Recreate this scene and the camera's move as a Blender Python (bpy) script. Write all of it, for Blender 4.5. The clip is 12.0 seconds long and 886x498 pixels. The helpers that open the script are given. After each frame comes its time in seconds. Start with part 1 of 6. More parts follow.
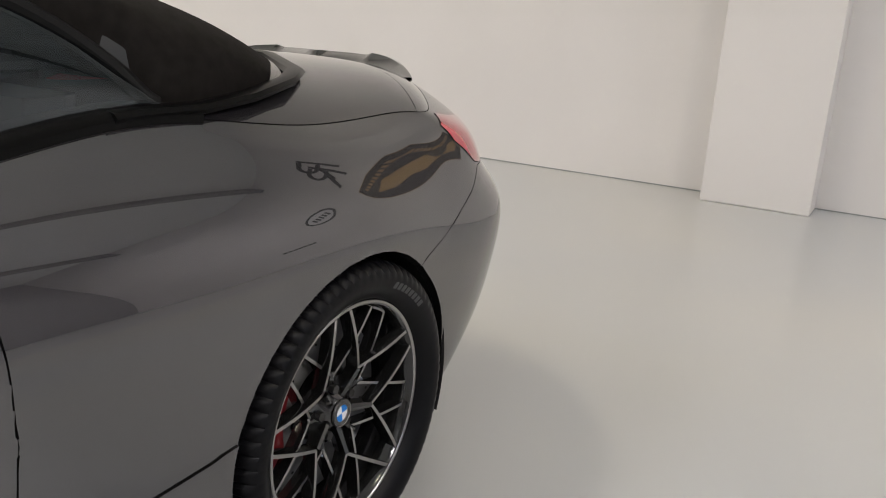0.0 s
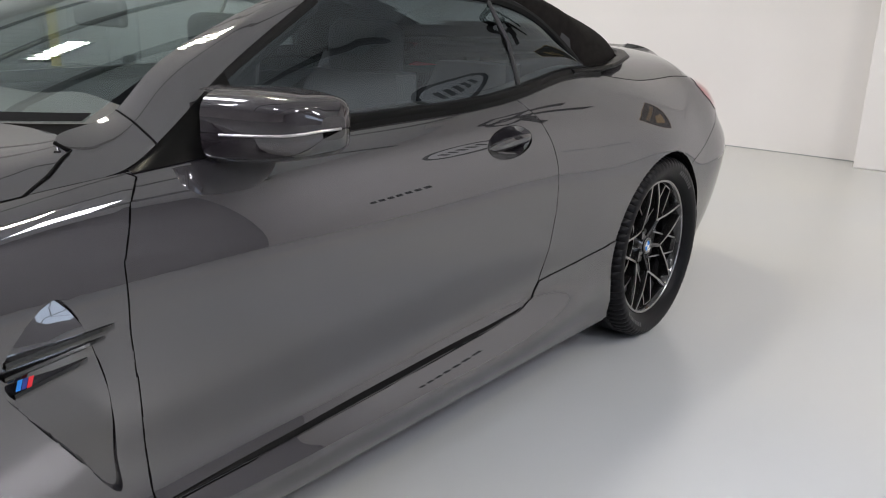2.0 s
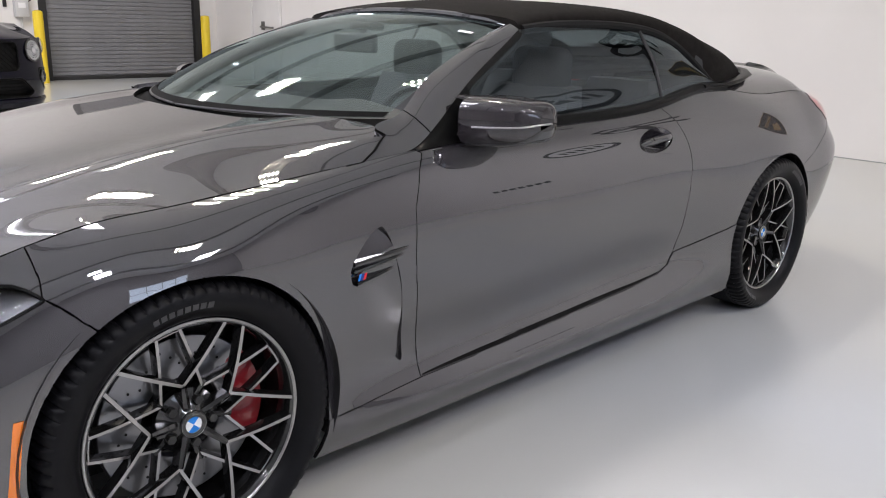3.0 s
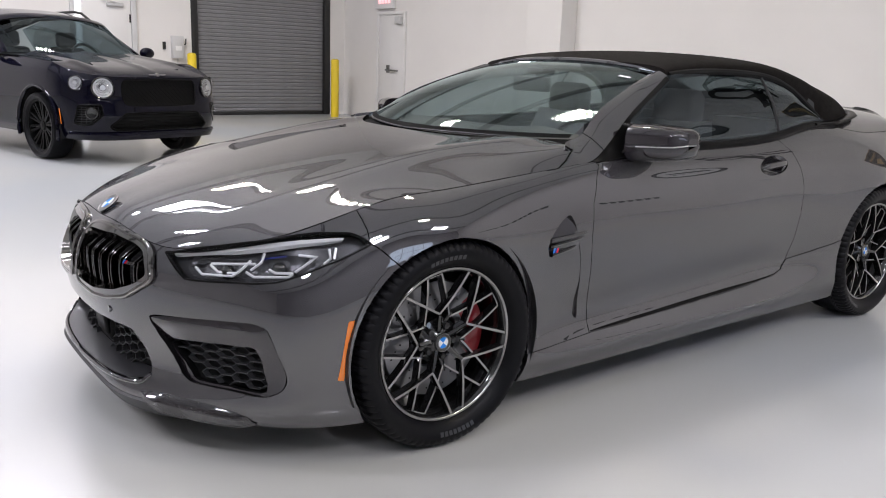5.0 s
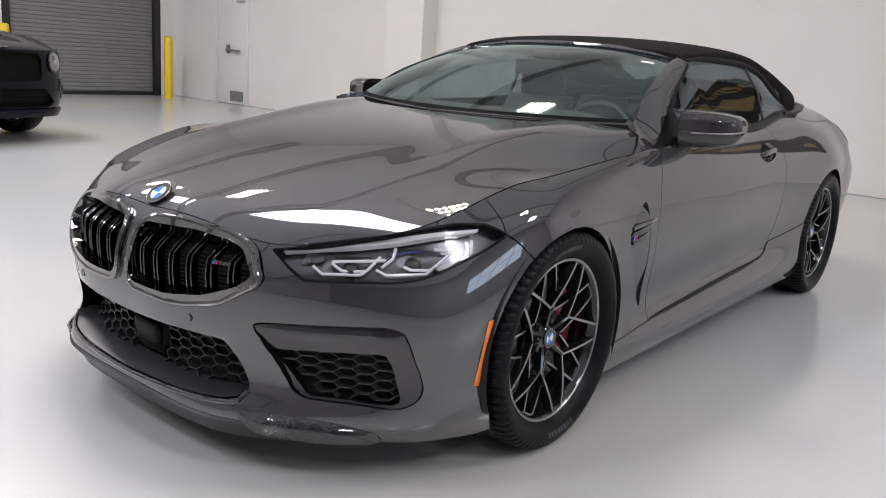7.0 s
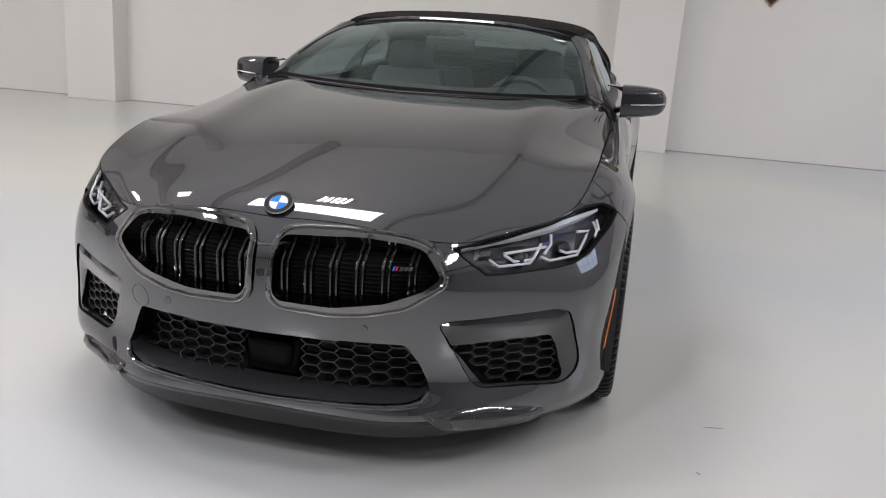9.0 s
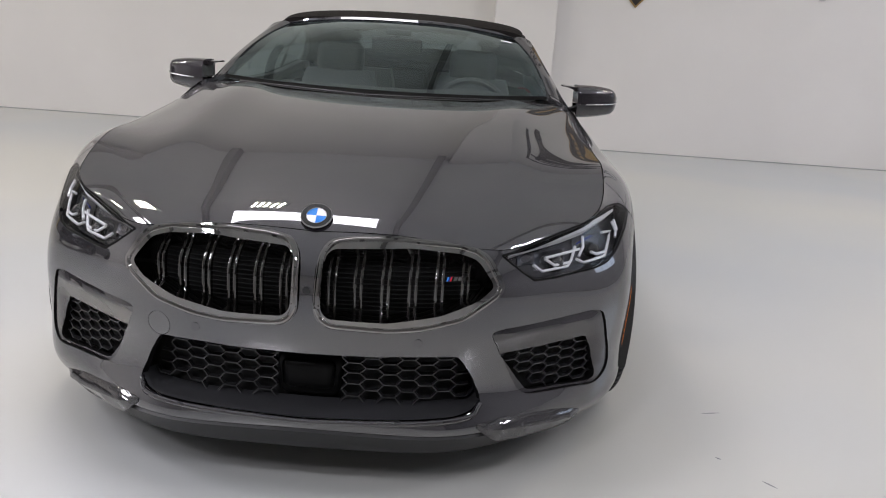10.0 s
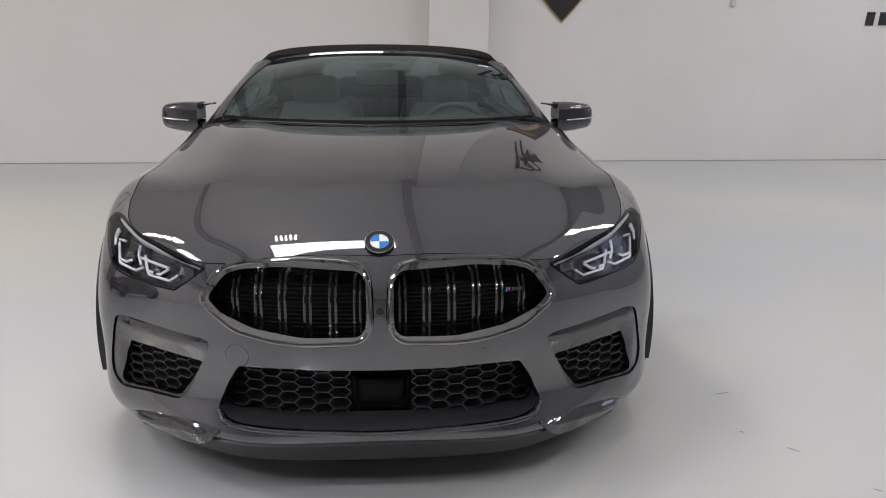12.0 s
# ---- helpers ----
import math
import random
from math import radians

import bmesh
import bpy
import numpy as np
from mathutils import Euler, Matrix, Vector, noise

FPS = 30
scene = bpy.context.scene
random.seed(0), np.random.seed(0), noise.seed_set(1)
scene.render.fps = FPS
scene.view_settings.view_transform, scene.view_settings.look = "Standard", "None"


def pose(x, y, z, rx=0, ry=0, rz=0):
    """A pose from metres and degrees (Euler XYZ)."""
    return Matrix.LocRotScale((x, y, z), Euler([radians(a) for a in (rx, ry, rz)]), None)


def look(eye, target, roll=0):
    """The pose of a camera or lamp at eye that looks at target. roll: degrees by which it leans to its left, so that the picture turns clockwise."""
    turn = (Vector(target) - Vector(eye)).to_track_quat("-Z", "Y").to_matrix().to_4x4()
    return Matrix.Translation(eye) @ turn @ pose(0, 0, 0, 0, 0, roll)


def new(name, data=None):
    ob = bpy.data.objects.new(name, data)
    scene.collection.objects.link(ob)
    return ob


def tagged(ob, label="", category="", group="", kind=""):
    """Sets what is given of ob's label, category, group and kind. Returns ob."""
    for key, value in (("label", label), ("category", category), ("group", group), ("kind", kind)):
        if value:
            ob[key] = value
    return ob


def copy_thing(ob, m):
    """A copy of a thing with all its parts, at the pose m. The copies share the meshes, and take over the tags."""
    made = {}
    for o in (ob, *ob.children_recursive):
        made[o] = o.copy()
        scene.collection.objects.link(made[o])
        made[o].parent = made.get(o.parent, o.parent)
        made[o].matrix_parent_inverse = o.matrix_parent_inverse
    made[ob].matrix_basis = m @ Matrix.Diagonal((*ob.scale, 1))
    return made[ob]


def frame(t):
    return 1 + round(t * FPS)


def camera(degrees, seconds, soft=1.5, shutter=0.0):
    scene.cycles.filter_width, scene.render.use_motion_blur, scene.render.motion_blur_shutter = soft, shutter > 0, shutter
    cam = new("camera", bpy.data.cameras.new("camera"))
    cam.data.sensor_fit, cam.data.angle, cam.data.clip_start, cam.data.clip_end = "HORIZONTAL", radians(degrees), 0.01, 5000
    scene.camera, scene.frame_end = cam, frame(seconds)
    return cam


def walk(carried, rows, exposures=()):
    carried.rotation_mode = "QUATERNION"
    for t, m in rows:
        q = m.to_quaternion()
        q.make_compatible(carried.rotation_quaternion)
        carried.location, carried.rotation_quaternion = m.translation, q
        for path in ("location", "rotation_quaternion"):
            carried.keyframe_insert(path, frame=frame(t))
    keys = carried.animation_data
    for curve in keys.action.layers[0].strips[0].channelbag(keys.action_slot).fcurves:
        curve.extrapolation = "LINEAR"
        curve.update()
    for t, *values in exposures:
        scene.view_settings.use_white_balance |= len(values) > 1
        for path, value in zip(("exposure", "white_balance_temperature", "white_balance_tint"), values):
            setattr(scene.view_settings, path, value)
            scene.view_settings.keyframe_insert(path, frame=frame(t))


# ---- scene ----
cam = camera(57.2, 12.0, soft=1.0)
PATH = [
    (0, (1.865, 0.104, 1.208), (0.92, 1.777, 0.654), 3.4),
    (0.5, (1.898, -0.266, 1.214), (1.042, 1.454, 0.656), 3.0),
    (1, (1.92, -0.685, 1.209), (1.045, 1.015, 0.622), 2.1),
    (1.5, (1.966, -1.072, 1.221), (0.909, 0.524, 0.641), 2.5),
    (2, (2.158, -1.451, 1.21), (0.966, 0.051, 0.642), 1.8),
    (2.5, (2.37, -1.842, 1.258), (1.099, -0.406, 0.695), 1.0),
    (3, (2.486, -2.179, 1.26), (1.104, -0.841, 0.717), 1.5),
    (3.5, (2.673, -2.494, 1.261), (1.228, -1.216, 0.732), 2.57),
    (3.7, (2.775, -2.613, 1.266), (1.298, -1.372, 0.741), 2.1),
    (5.3, (2.909, -3.01, 1.254), (1.361, -1.82, 0.822), 2.4),
    (5.5, (2.889, -3.042, 1.244), (1.372, -1.807, 0.826), 3.1),
    (6, (2.707, -3.166, 1.204), (1.238, -1.871, 0.796), 4.0),
    (6.5, (2.378, -3.283, 1.192), (0.984, -1.908, 0.786), 4.4),
    (7, (2.118, -3.524, 1.181), (0.906, -2.001, 0.724), 4.1),
    (7.2, (2.011, -3.647, 1.195), (0.876, -2.068, 0.728), 3.5),
    (8.8, (1.02, -4.129, 1.195), (0.555, -2.251, 0.688), 4.0),
    (9, (0.902, -4.224, 1.201), (0.489, -2.333, 0.698), 4.0),
    (9.5, (0.637, -4.296, 1.185), (0.328, -2.384, 0.685), 3.9),
    (10, (0.373, -4.244, 1.181), (0.331, -2.303, 0.698), 4.0),
    (10.5, (0.18, -4.307, 1.178), (0.302, -2.367, 0.708), 2.3),
    (11, (0.066, -4.385, 1.198), (0.224, -2.443, 0.743), 1.3),
    (11.5, (0.044, -4.415, 1.207), (0.208, -2.471, 0.766), 0.4),
    (12, (0.019, -4.413, 1.2), (0.158, -2.465, 0.771), 0.2),
]
EXPOSURES = [(0, 0.36, 6700, 16), (0.6, 0.38, 6500, 15), (1.5, 0.56, 6380, 15), (2.5, 0.66, 6310, 18), (3.7, 0.58, 6290, 19), (5.5, 0.42, 6280, 19), (7.2, 0.37, 6330, 18), (9.0, 0.14, 6350, 17), (10.5, 0.10, 6350, 17), (12.0, -0.02, 6350, 17)]
walk(cam, [(t, look(eye, target, roll)) for t, eye, target, roll in PATH], EXPOSURES)

# ---- world and light ----
world = bpy.data.worlds.new("hall_air")
scene.world = world
world.use_nodes = True
world.node_tree.nodes["Background"].inputs["Color"].default_value = (0.9, 0.95, 1.0, 1)
world.node_tree.nodes["Background"].inputs["Strength"].default_value = 0.3

WALL_N, WALL_W, WALL_E, WALL_S, CEIL = 6.5, -13.4, 10.5, -18.0, 6.2
PIER = 0.33
# unseen ceiling panels added for light level; grids of small bright lenses
FILL_PANELS = [(-7.8, -1.3, 1.9), (-2.6, -8.5, 1.15), (7.6, -2.5, 1.15), (7.6, 3.0, 1.15)]
GRIDS = [(-9.8, -6.7), (-5.8, -6.7), (-1.8, -6.7), (2.2, -6.7), (6.2, -6.7), (-9.8, -2.8), (-4.1, -3.7), (6.2, -2.8), (-9.6, 0.7), (-5.7, 0.7), (-1.9, 1.3), (4.8, 1.3)]
WARM_FROM = 0.5
HUNG = (-0.62, -1.55, 3.15, 1.3, 0.72)
PANEL_W, GRID_W = 146, 68


def fill_panel_lamp(x, y, sx, sy, power, color=(0.985, 0.975, 1.0)):
    """An added ceiling panel's fill light: an area lamp just under its diffuser."""
    data = bpy.data.lights.new("fill_panel_light", "AREA")
    data.shape, data.size, data.size_y, data.energy, data.color = "RECTANGLE", sx, sy, power, color
    ob = new("fill_panel_light", data)
    ob.matrix_world = pose(x, y, CEIL - 0.09)
    return ob


for lx, ly, wide in FILL_PANELS:
    fill_panel_lamp(lx, ly, wide, 1.15, PANEL_W * wide / 1.15 * (0.8 if lx > 0 else 0.95))


# ---- materials ----
def material(name, color=(0.5, 0.5, 0.5), rough=0.5, metal=0.0, **more):
    """A node material; more sets further inputs of its shader by name."""
    m = bpy.data.materials.new(name)
    m.use_nodes = True
    b = m.node_tree.nodes["Principled BSDF"]
    b.inputs["Base Color"].default_value = (*color, 1)
    b.inputs["Roughness"].default_value = rough
    b.inputs["Metallic"].default_value = metal
    for key, value in more.items():
        b.inputs[key.replace("_", " ")].default_value = value
    return m


def node(m, kind, **values):
    n = m.node_tree.nodes.new(kind)
    for key, value in values.items():
        if key in n.inputs:
            n.inputs[key].default_value = value
    return n


def shader(m):
    return m.node_tree.nodes["Principled BSDF"]


def vary(m, low, high, scale=4.0, detail=6.0, fine=0.0, ramp=(0.3, 0.7), coords="Object"):
    """Colour that drifts between low and high by noise."""
    t = m.node_tree
    at = node(m, "ShaderNodeTexCoord")
    n = node(m, "ShaderNodeTexNoise", Scale=scale, Detail=detail)
    r = node(m, "ShaderNodeValToRGB")
    r.color_ramp.elements[0].position, r.color_ramp.elements[1].position = ramp
    r.color_ramp.elements[0].color, r.color_ramp.elements[1].color = (*low, 1), (*high, 1)
    t.links.new(at.outputs[coords], n.inputs["Vector"])
    t.links.new(n.outputs["Fac"], r.inputs["Fac"])
    t.links.new(r.outputs["Color"], shader(m).inputs["Base Color"])
    return m


def rough_vary(m, low, high, scale=3.0):
    t = m.node_tree
    at = node(m, "ShaderNodeTexCoord")
    n = node(m, "ShaderNodeTexNoise", Scale=scale, Detail=5.0)
    r = node(m, "ShaderNodeMapRange", **{"To Min": low, "To Max": high, "From Min": 0.3, "From Max": 0.7})
    t.links.new(at.outputs["Object"], n.inputs["Vector"])
    t.links.new(n.outputs["Fac"], r.inputs["Value"])
    t.links.new(r.outputs["Result"], shader(m).inputs["Roughness"])
    return m


def bump(m, scale, strength, distance=0.002, detail=4.0):
    t = m.node_tree
    at = node(m, "ShaderNodeTexCoord")
    n = node(m, "ShaderNodeTexNoise", Scale=scale, Detail=detail)
    b = node(m, "ShaderNodeBump", Strength=strength, Distance=distance)
    t.links.new(at.outputs["Object"], n.inputs["Vector"])
    t.links.new(n.outputs["Fac"], b.inputs["Height"])
    t.links.new(b.outputs["Normal"], shader(m).inputs["Normal"])
    return m


def lamp_material(name, color, strength):
    m = material(name, (0.9, 0.9, 0.9))
    shader(m).inputs["Emission Color"].default_value = (*color, 1)
    shader(m).inputs["Emission Strength"].default_value = strength
    return m


PAINT = material("grey_metallic_paint", (0.026, 0.024, 0.028), 0.48, 0.3, Specular_IOR_Level=0.1, Coat_Weight=1.0, Coat_Roughness=0.004, Coat_IOR=2.13)
GLOSS = material("gloss_black", (0.008, 0.008, 0.008), 0.12, 0.0, Coat_Weight=1.0, Coat_Roughness=0.02)
BLACK = material("satin_black_plastic", (0.012, 0.012, 0.012), 0.45)
PURPLE = material("dark_carbon_panel", (0.016, 0.013, 0.016), 0.35, 0.0, Specular_IOR_Level=0.1, Coat_Weight=1.0, Coat_Roughness=0.01, Coat_IOR=1.72)
BELT = material("black_belt_trim", (0.004, 0.004, 0.004), 0.3, Specular_IOR_Level=0.08)
SEAL = material("matt_rubber_seal", (0.006, 0.006, 0.006), 0.7, Specular_IOR_Level=0.2)
SEAM = material("shadow_gap", (0.003, 0.003, 0.003), 0.9, Specular_IOR_Level=0.1)
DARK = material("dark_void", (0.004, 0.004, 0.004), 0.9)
RUBBER = bump(material("tyre_rubber", (0.004, 0.004, 0.005), 0.40, Specular_IOR_Level=0.14), 300, 0.15, 0.001)
CLOTH = bump(vary(material("black_roof_cloth", rough=0.95, Specular_IOR_Level=0.1), (0.009, 0.008, 0.007), (0.015, 0.013, 0.012), 40), 900, 0.5, 0.001)
CHROME = material("dark_chrome", (0.26, 0.25, 0.243), 0.03, 1.0)
MESHBLACK = material("black_mesh_plastic", (0.016, 0.016, 0.017), 0.28, Specular_IOR_Level=0.8)
BLACK_CHROME = material("black_chrome", (0.10, 0.097, 0.094), 0.10, 1.0)
SHELF = material("dark_grey_plastic", (0.026, 0.026, 0.028), 0.38)
SILVER = material("machined_silver", (0.36, 0.35, 0.345), 0.3, 1.0)


def thin_glass(name, tint, base=0.05, rough=0.0, gloss_color=(1, 1, 1)):
    """A pane: tinted see-through, with a mirror gloss that grows at flat angles."""
    m = bpy.data.materials.new(name)
    m.use_nodes = True
    t = m.node_tree
    t.nodes.remove(t.nodes["Principled BSDF"])
    clear = node(m, "ShaderNodeBsdfTransparent", Color=(*tint, 1))
    gloss = node(m, "ShaderNodeBsdfGlossy", Color=(*gloss_color, 1), Roughness=rough)
    facing = node(m, "ShaderNodeLayerWeight", Blend=0.5)
    curve = node(m, "ShaderNodeMath")
    curve.operation = "POWER"
    curve.inputs[1].default_value = 5.0
    fresnel = node(m, "ShaderNodeMapRange", **{"To Min": base, "To Max": 1.0})
    t.links.new(facing.outputs["Facing"], curve.inputs[0])
    t.links.new(curve.outputs[0], fresnel.inputs["Value"])
    mix = node(m, "ShaderNodeMixShader")
    t.links.new(fresnel.outputs[0], mix.inputs[0])
    t.links.new(clear.outputs[0], mix.inputs[1])
    t.links.new(gloss.outputs[0], mix.inputs[2])
    t.links.new(mix.outputs[0], t.nodes["Material Output"].inputs["Surface"])
    return m


GLASS = thin_glass("tinted_glass", (0.30, 0.35, 0.36), 0.08, gloss_color=(0.84, 0.94, 1.0))
SCREEN = thin_glass("windscreen_glass", (0.64, 0.72, 0.715), 0.12, gloss_color=(0.85, 1.0, 1.0))
CLEAR = thin_glass("clear_lens", (0.95, 0.95, 0.95), 0.04, gloss_color=(0.45, 0.45, 0.45))
RED = material("red_caliper", (0.20, 0.005, 0.010), 0.3, 0.0, Coat_Weight=0.6)
TAIL = material("red_lamp_lens", (0.45, 0.015, 0.03), 0.08, 0.0, Coat_Weight=1.0)
AMBER = material("amber_lens", (0.85, 0.22, 0.02), 0.2, 0.0, Coat_Weight=0.8)
WALL = bump(vary(material("white_wall_paint", rough=0.6), (0.70, 0.68, 0.66), (0.74, 0.72, 0.70), 0.8), 120, 0.12, 0.001)
FLOOR = vary(material("grey_epoxy_floor", rough=0.27, Coat_Weight=0.35, Coat_Roughness=0.08), (0.46, 0.482, 0.50), (0.53, 0.525, 0.49), 0.28, 2, ramp=(0.36, 0.64))
WALL_DIM = bump(vary(material("dimming_wall_grey", rough=0.6), (0.30, 0.30, 0.31), (0.34, 0.34, 0.35), 0.8), 120, 0.12, 0.001)
CEILING = vary(material("pale_ceiling", rough=0.8), (0.72, 0.75, 0.75), (0.80, 0.82, 0.82), 0.7, ramp=(0.2, 0.8))
YELLOW = rough_vary(material("yellow_paint", (0.75, 0.55, 0.02), 0.4), 0.3, 0.5, 8)
STEEL = vary(material("grey_steel_slat", rough=0.45, metal=0.2), (0.19, 0.19, 0.20), (0.23, 0.23, 0.24), 2)

GLOW = lamp_material("cool_lamp_lens", (0.94, 0.965, 1.0), GRID_W / (math.pi * 30 * 0.048 ** 2))
GLOW_WARM = lamp_material("warm_lamp_lens", (1.0, 0.93, 0.70), GRID_W / (math.pi * 30 * 0.048 ** 2))
PANEL_GLOW = lamp_material("panel_diffuser", (0.985, 0.98, 1.0), 13.0)
WINDOW_DAY = lamp_material("blue_daylight_pane", (0.55, 0.76, 1.0), 1.5)
HOUSING = material("white_lamp_housing", (0.7, 0.7, 0.7), 0.4)
FRAME = vary(material("grey_door_frame", rough=0.5), (0.50, 0.50, 0.50), (0.56, 0.56, 0.56), 3)
LEAF = vary(material("pale_door_leaf", rough=0.5), (0.68, 0.67, 0.66), (0.72, 0.71, 0.70), 2)
DAY = lamp_material("daylit_pane", (0.95, 1.0, 1.0), 0.7)
GOLD = material("gold_edge", (0.36, 0.24, 0.10), 0.4, 0.6)
INK = material("black_lettering", (0.012, 0.012, 0.014), 0.4)
EXIT_RED = lamp_material("exit_red", (1.0, 0.25, 0.28), 0.9)
NAVYPAINT = material("navy_paint", (0.0013, 0.0012, 0.0062), 0.6, 0.0, Specular_IOR_Level=0.02, Coat_Weight=1.0, Coat_Roughness=0.004, Coat_IOR=1.3)
WHITE_PAPER = material("white_paper", (0.75, 0.75, 0.75), 0.6)
BEAM = material("grey_beam_paint", (0.26, 0.27, 0.27), 0.6)
SCUFF = material("scuff_grey", (0.16, 0.16, 0.17), 0.6)


# ---- mesh tools ----
def part(name, bm, mat, parent=None, label="", smooth=True):
    """Links a bmesh as one mesh object, under a thing or a part."""
    me = bpy.data.meshes.new(name)
    if smooth:
        for f in bm.faces:
            f.smooth = True
    bm.normal_update()
    bm.to_mesh(me)
    bm.free()
    if smooth:
        me.set_sharp_from_angle(angle=radians(35))
    me.materials.append(mat)
    ob = new(name, me)
    if parent:
        ob.parent = parent
    if label:
        ob["label"] = label
    return ob


def box(bm, x0, x1, y0, y1, z0, z1, bevel=0.0, segments=2):
    made = bmesh.ops.create_cube(bm, size=1)["verts"]
    for v in made:
        v.co = ((x0 + x1) / 2 + v.co.x * (x1 - x0), (y0 + y1) / 2 + v.co.y * (y1 - y0), (z0 + z1) / 2 + v.co.z * (z1 - z0))
    if bevel:
        edges = list({e for v in made for e in v.link_edges})
        bmesh.ops.bevel(bm, geom=edges, offset=bevel, segments=segments, profile=0.5, affect="EDGES")
    return made


def cylinder(bm, r, depth, m=None, segments=32, r2=None):
    return bmesh.ops.create_cone(bm, cap_ends=True, segments=segments, radius1=r, radius2=r if r2 is None else r2, depth=depth,
                                 matrix=m or Matrix())["verts"]


def lathe(bm, profile, segments=64, m=None):
    """Turns (radius, height) pairs about z."""
    rings = []
    for k in range(segments):
        a = 2 * math.pi * k / segments
        rings.append([bm.verts.new((m or Matrix()) @ Vector((r * math.cos(a), r * math.sin(a), h))) for r, h in profile])
    for k in range(segments):
        p, q = rings[k], rings[(k + 1) % segments]
        for i in range(len(profile) - 1):
            bm.faces.new((p[i], q[i], q[i + 1], p[i + 1]))


def sheet(bm, points, flip=False):
    """A grid of quads over an array of rows of points."""
    rows = [[bm.verts.new(tuple(p)) for p in row] for row in points]
    for a, b in zip(rows, rows[1:]):
        for i in range(len(a) - 1):
            f = (a[i], a[i + 1], b[i + 1], b[i])
            try:
                bm.faces.new(f[::-1] if flip else f)
            except ValueError:
                pass
    return rows


def tube(bm, path, r, sides=8, closed=False, flat=1.0):
    """A tube along a path; flat squeezes it across."""
    pts = [Vector(p) for p in path]
    rings = []
    n = len(pts)
    for i, p in enumerate(pts):
        a = pts[(i - 1) % n] if closed or i else p
        b = pts[(i + 1) % n] if closed or i < n - 1 else p
        d = (b - a).normalized()
        side = d.cross(Vector((0, 0, 1)))
        side = side.normalized() if side.length > 1e-4 else Vector((1, 0, 0))
        up = side.cross(d)
        rings.append([bm.verts.new(p + r * (math.cos(t) * side + flat * math.sin(t) * up)) for t in [2 * math.pi * k / sides for k in range(sides)]])
    for i in range(n if closed else n - 1):
        p, q = rings[i], rings[(i + 1) % n]
        for k in range(sides):
            bm.faces.new((p[k], p[(k + 1) % sides], q[(k + 1) % sides], q[k]))
    if not closed:
        bm.faces.new(rings[0][::-1])
        bm.faces.new(rings[-1])


def spline(nodes, values):
    """Natural cubic spline through values at nodes; a function of a number or an array."""
    x, y = np.asarray(nodes, float), np.asarray(values, float)
    n = len(x)
    h = np.diff(x)
    a = np.zeros((n, n))
    r = np.zeros((n,) + y.shape[1:])
    a[0, 0] = a[-1, -1] = 1
    for i in range(1, n - 1):
        a[i, i - 1], a[i, i], a[i, i + 1] = h[i - 1], 2 * (h[i - 1] + h[i]), h[i]
        r[i] = 6 * ((y[i + 1] - y[i]) / h[i] - (y[i] - y[i - 1]) / h[i - 1])
    m = np.linalg.solve(a, r)

    def at(q):
        q = np.asarray(q, float)
        k = np.clip(np.searchsorted(x, q) - 1, 0, n - 2)
        wide = (slice(None),) * q.ndim + (None,) * (y.ndim - 1)
        hk, lo, hi = h[k][wide], (x[k + 1] - q)[wide], (q - x[k])[wide]
        return (m[k] * lo ** 3 + m[k + 1] * hi ** 3) / (6 * hk) + (y[k] / hk - m[k] * hk / 6) * lo + (y[k + 1] / hk - m[k + 1] * hk / 6) * hi

    return at


def empty(name, label, category, m=None, group=""):
    ob = tagged(new(name), label, category, group)
    if m:
        ob.matrix_world = m
    return ob


def mirror_x(points):
    p = np.array(points, float)
    p[..., 0] *= -1
    return p


# ---- the hall ----
def structure(name, bm, mat, label, category, smooth=False):
    ob = part(name, bm, mat, smooth=smooth)
    return tagged(ob, label, category, kind="structure")


bm = bmesh.new()
box(bm, WALL_W - 0.3, WALL_E + 0.3, WALL_S - 0.3, WALL_N + 0.3, -0.2, 0)
structure("floor", bm, FLOOR, "glossy light grey epoxy floor of a clean hall", "floor")

bm = bmesh.new()
box(bm, WALL_W, WALL_E, WALL_N, WALL_N + 0.25, 0, CEIL)
structure("wall_north", bm, WALL, "plain white painted block wall", "wall")
# dark grey strips stand in for the shadow gap at the wall's foot
for x0, x1 in ((WALL_W, -7.08), (-6.3, .587), (1.343, WALL_E)):
    bm = bmesh.new()
    box(bm, x0, x1, WALL_N - .004, WALL_N, 0, .008)
    structure("wall_foot_shade", bm, BEAM, "thin dark strip for the shade in the gap at a wall's foot", "joint")
PIERS = [(-7.08, -6.3), (0.587, 1.343)]
for x0, x1 in PIERS:
    bm = bmesh.new()
    box(bm, x0, x1, WALL_N - PIER, WALL_N, 0, CEIL, 0.008)
    structure("wall_pier", bm, WALL, "white painted wall pier standing proud of the wall", "pier")

ROLL_Y0, ROLL_Y1, ROLL_H = 3.02, 6.14, 3.4
bm = bmesh.new()
box(bm, WALL_W - 0.3, WALL_W, WALL_S, ROLL_Y0, 0, CEIL)
box(bm, WALL_W - 0.3, WALL_W, ROLL_Y1, WALL_N + 0.25, 0, CEIL)
box(bm, WALL_W - 0.3, WALL_W, ROLL_Y0, ROLL_Y1, ROLL_H, CEIL)
structure("wall_west", bm, WALL, "plain white painted wall with a roller door opening", "wall")
# east wall is out of view; its grey only keeps this side dark
bm = bmesh.new()
box(bm, WALL_E, WALL_E + 0.25, WALL_S, WALL_N + 0.25, 0, CEIL)
structure("wall_east", bm, WALL_DIM, "unseen plain wall, grey to darken its side of the hall", "wall")
bm = bmesh.new()
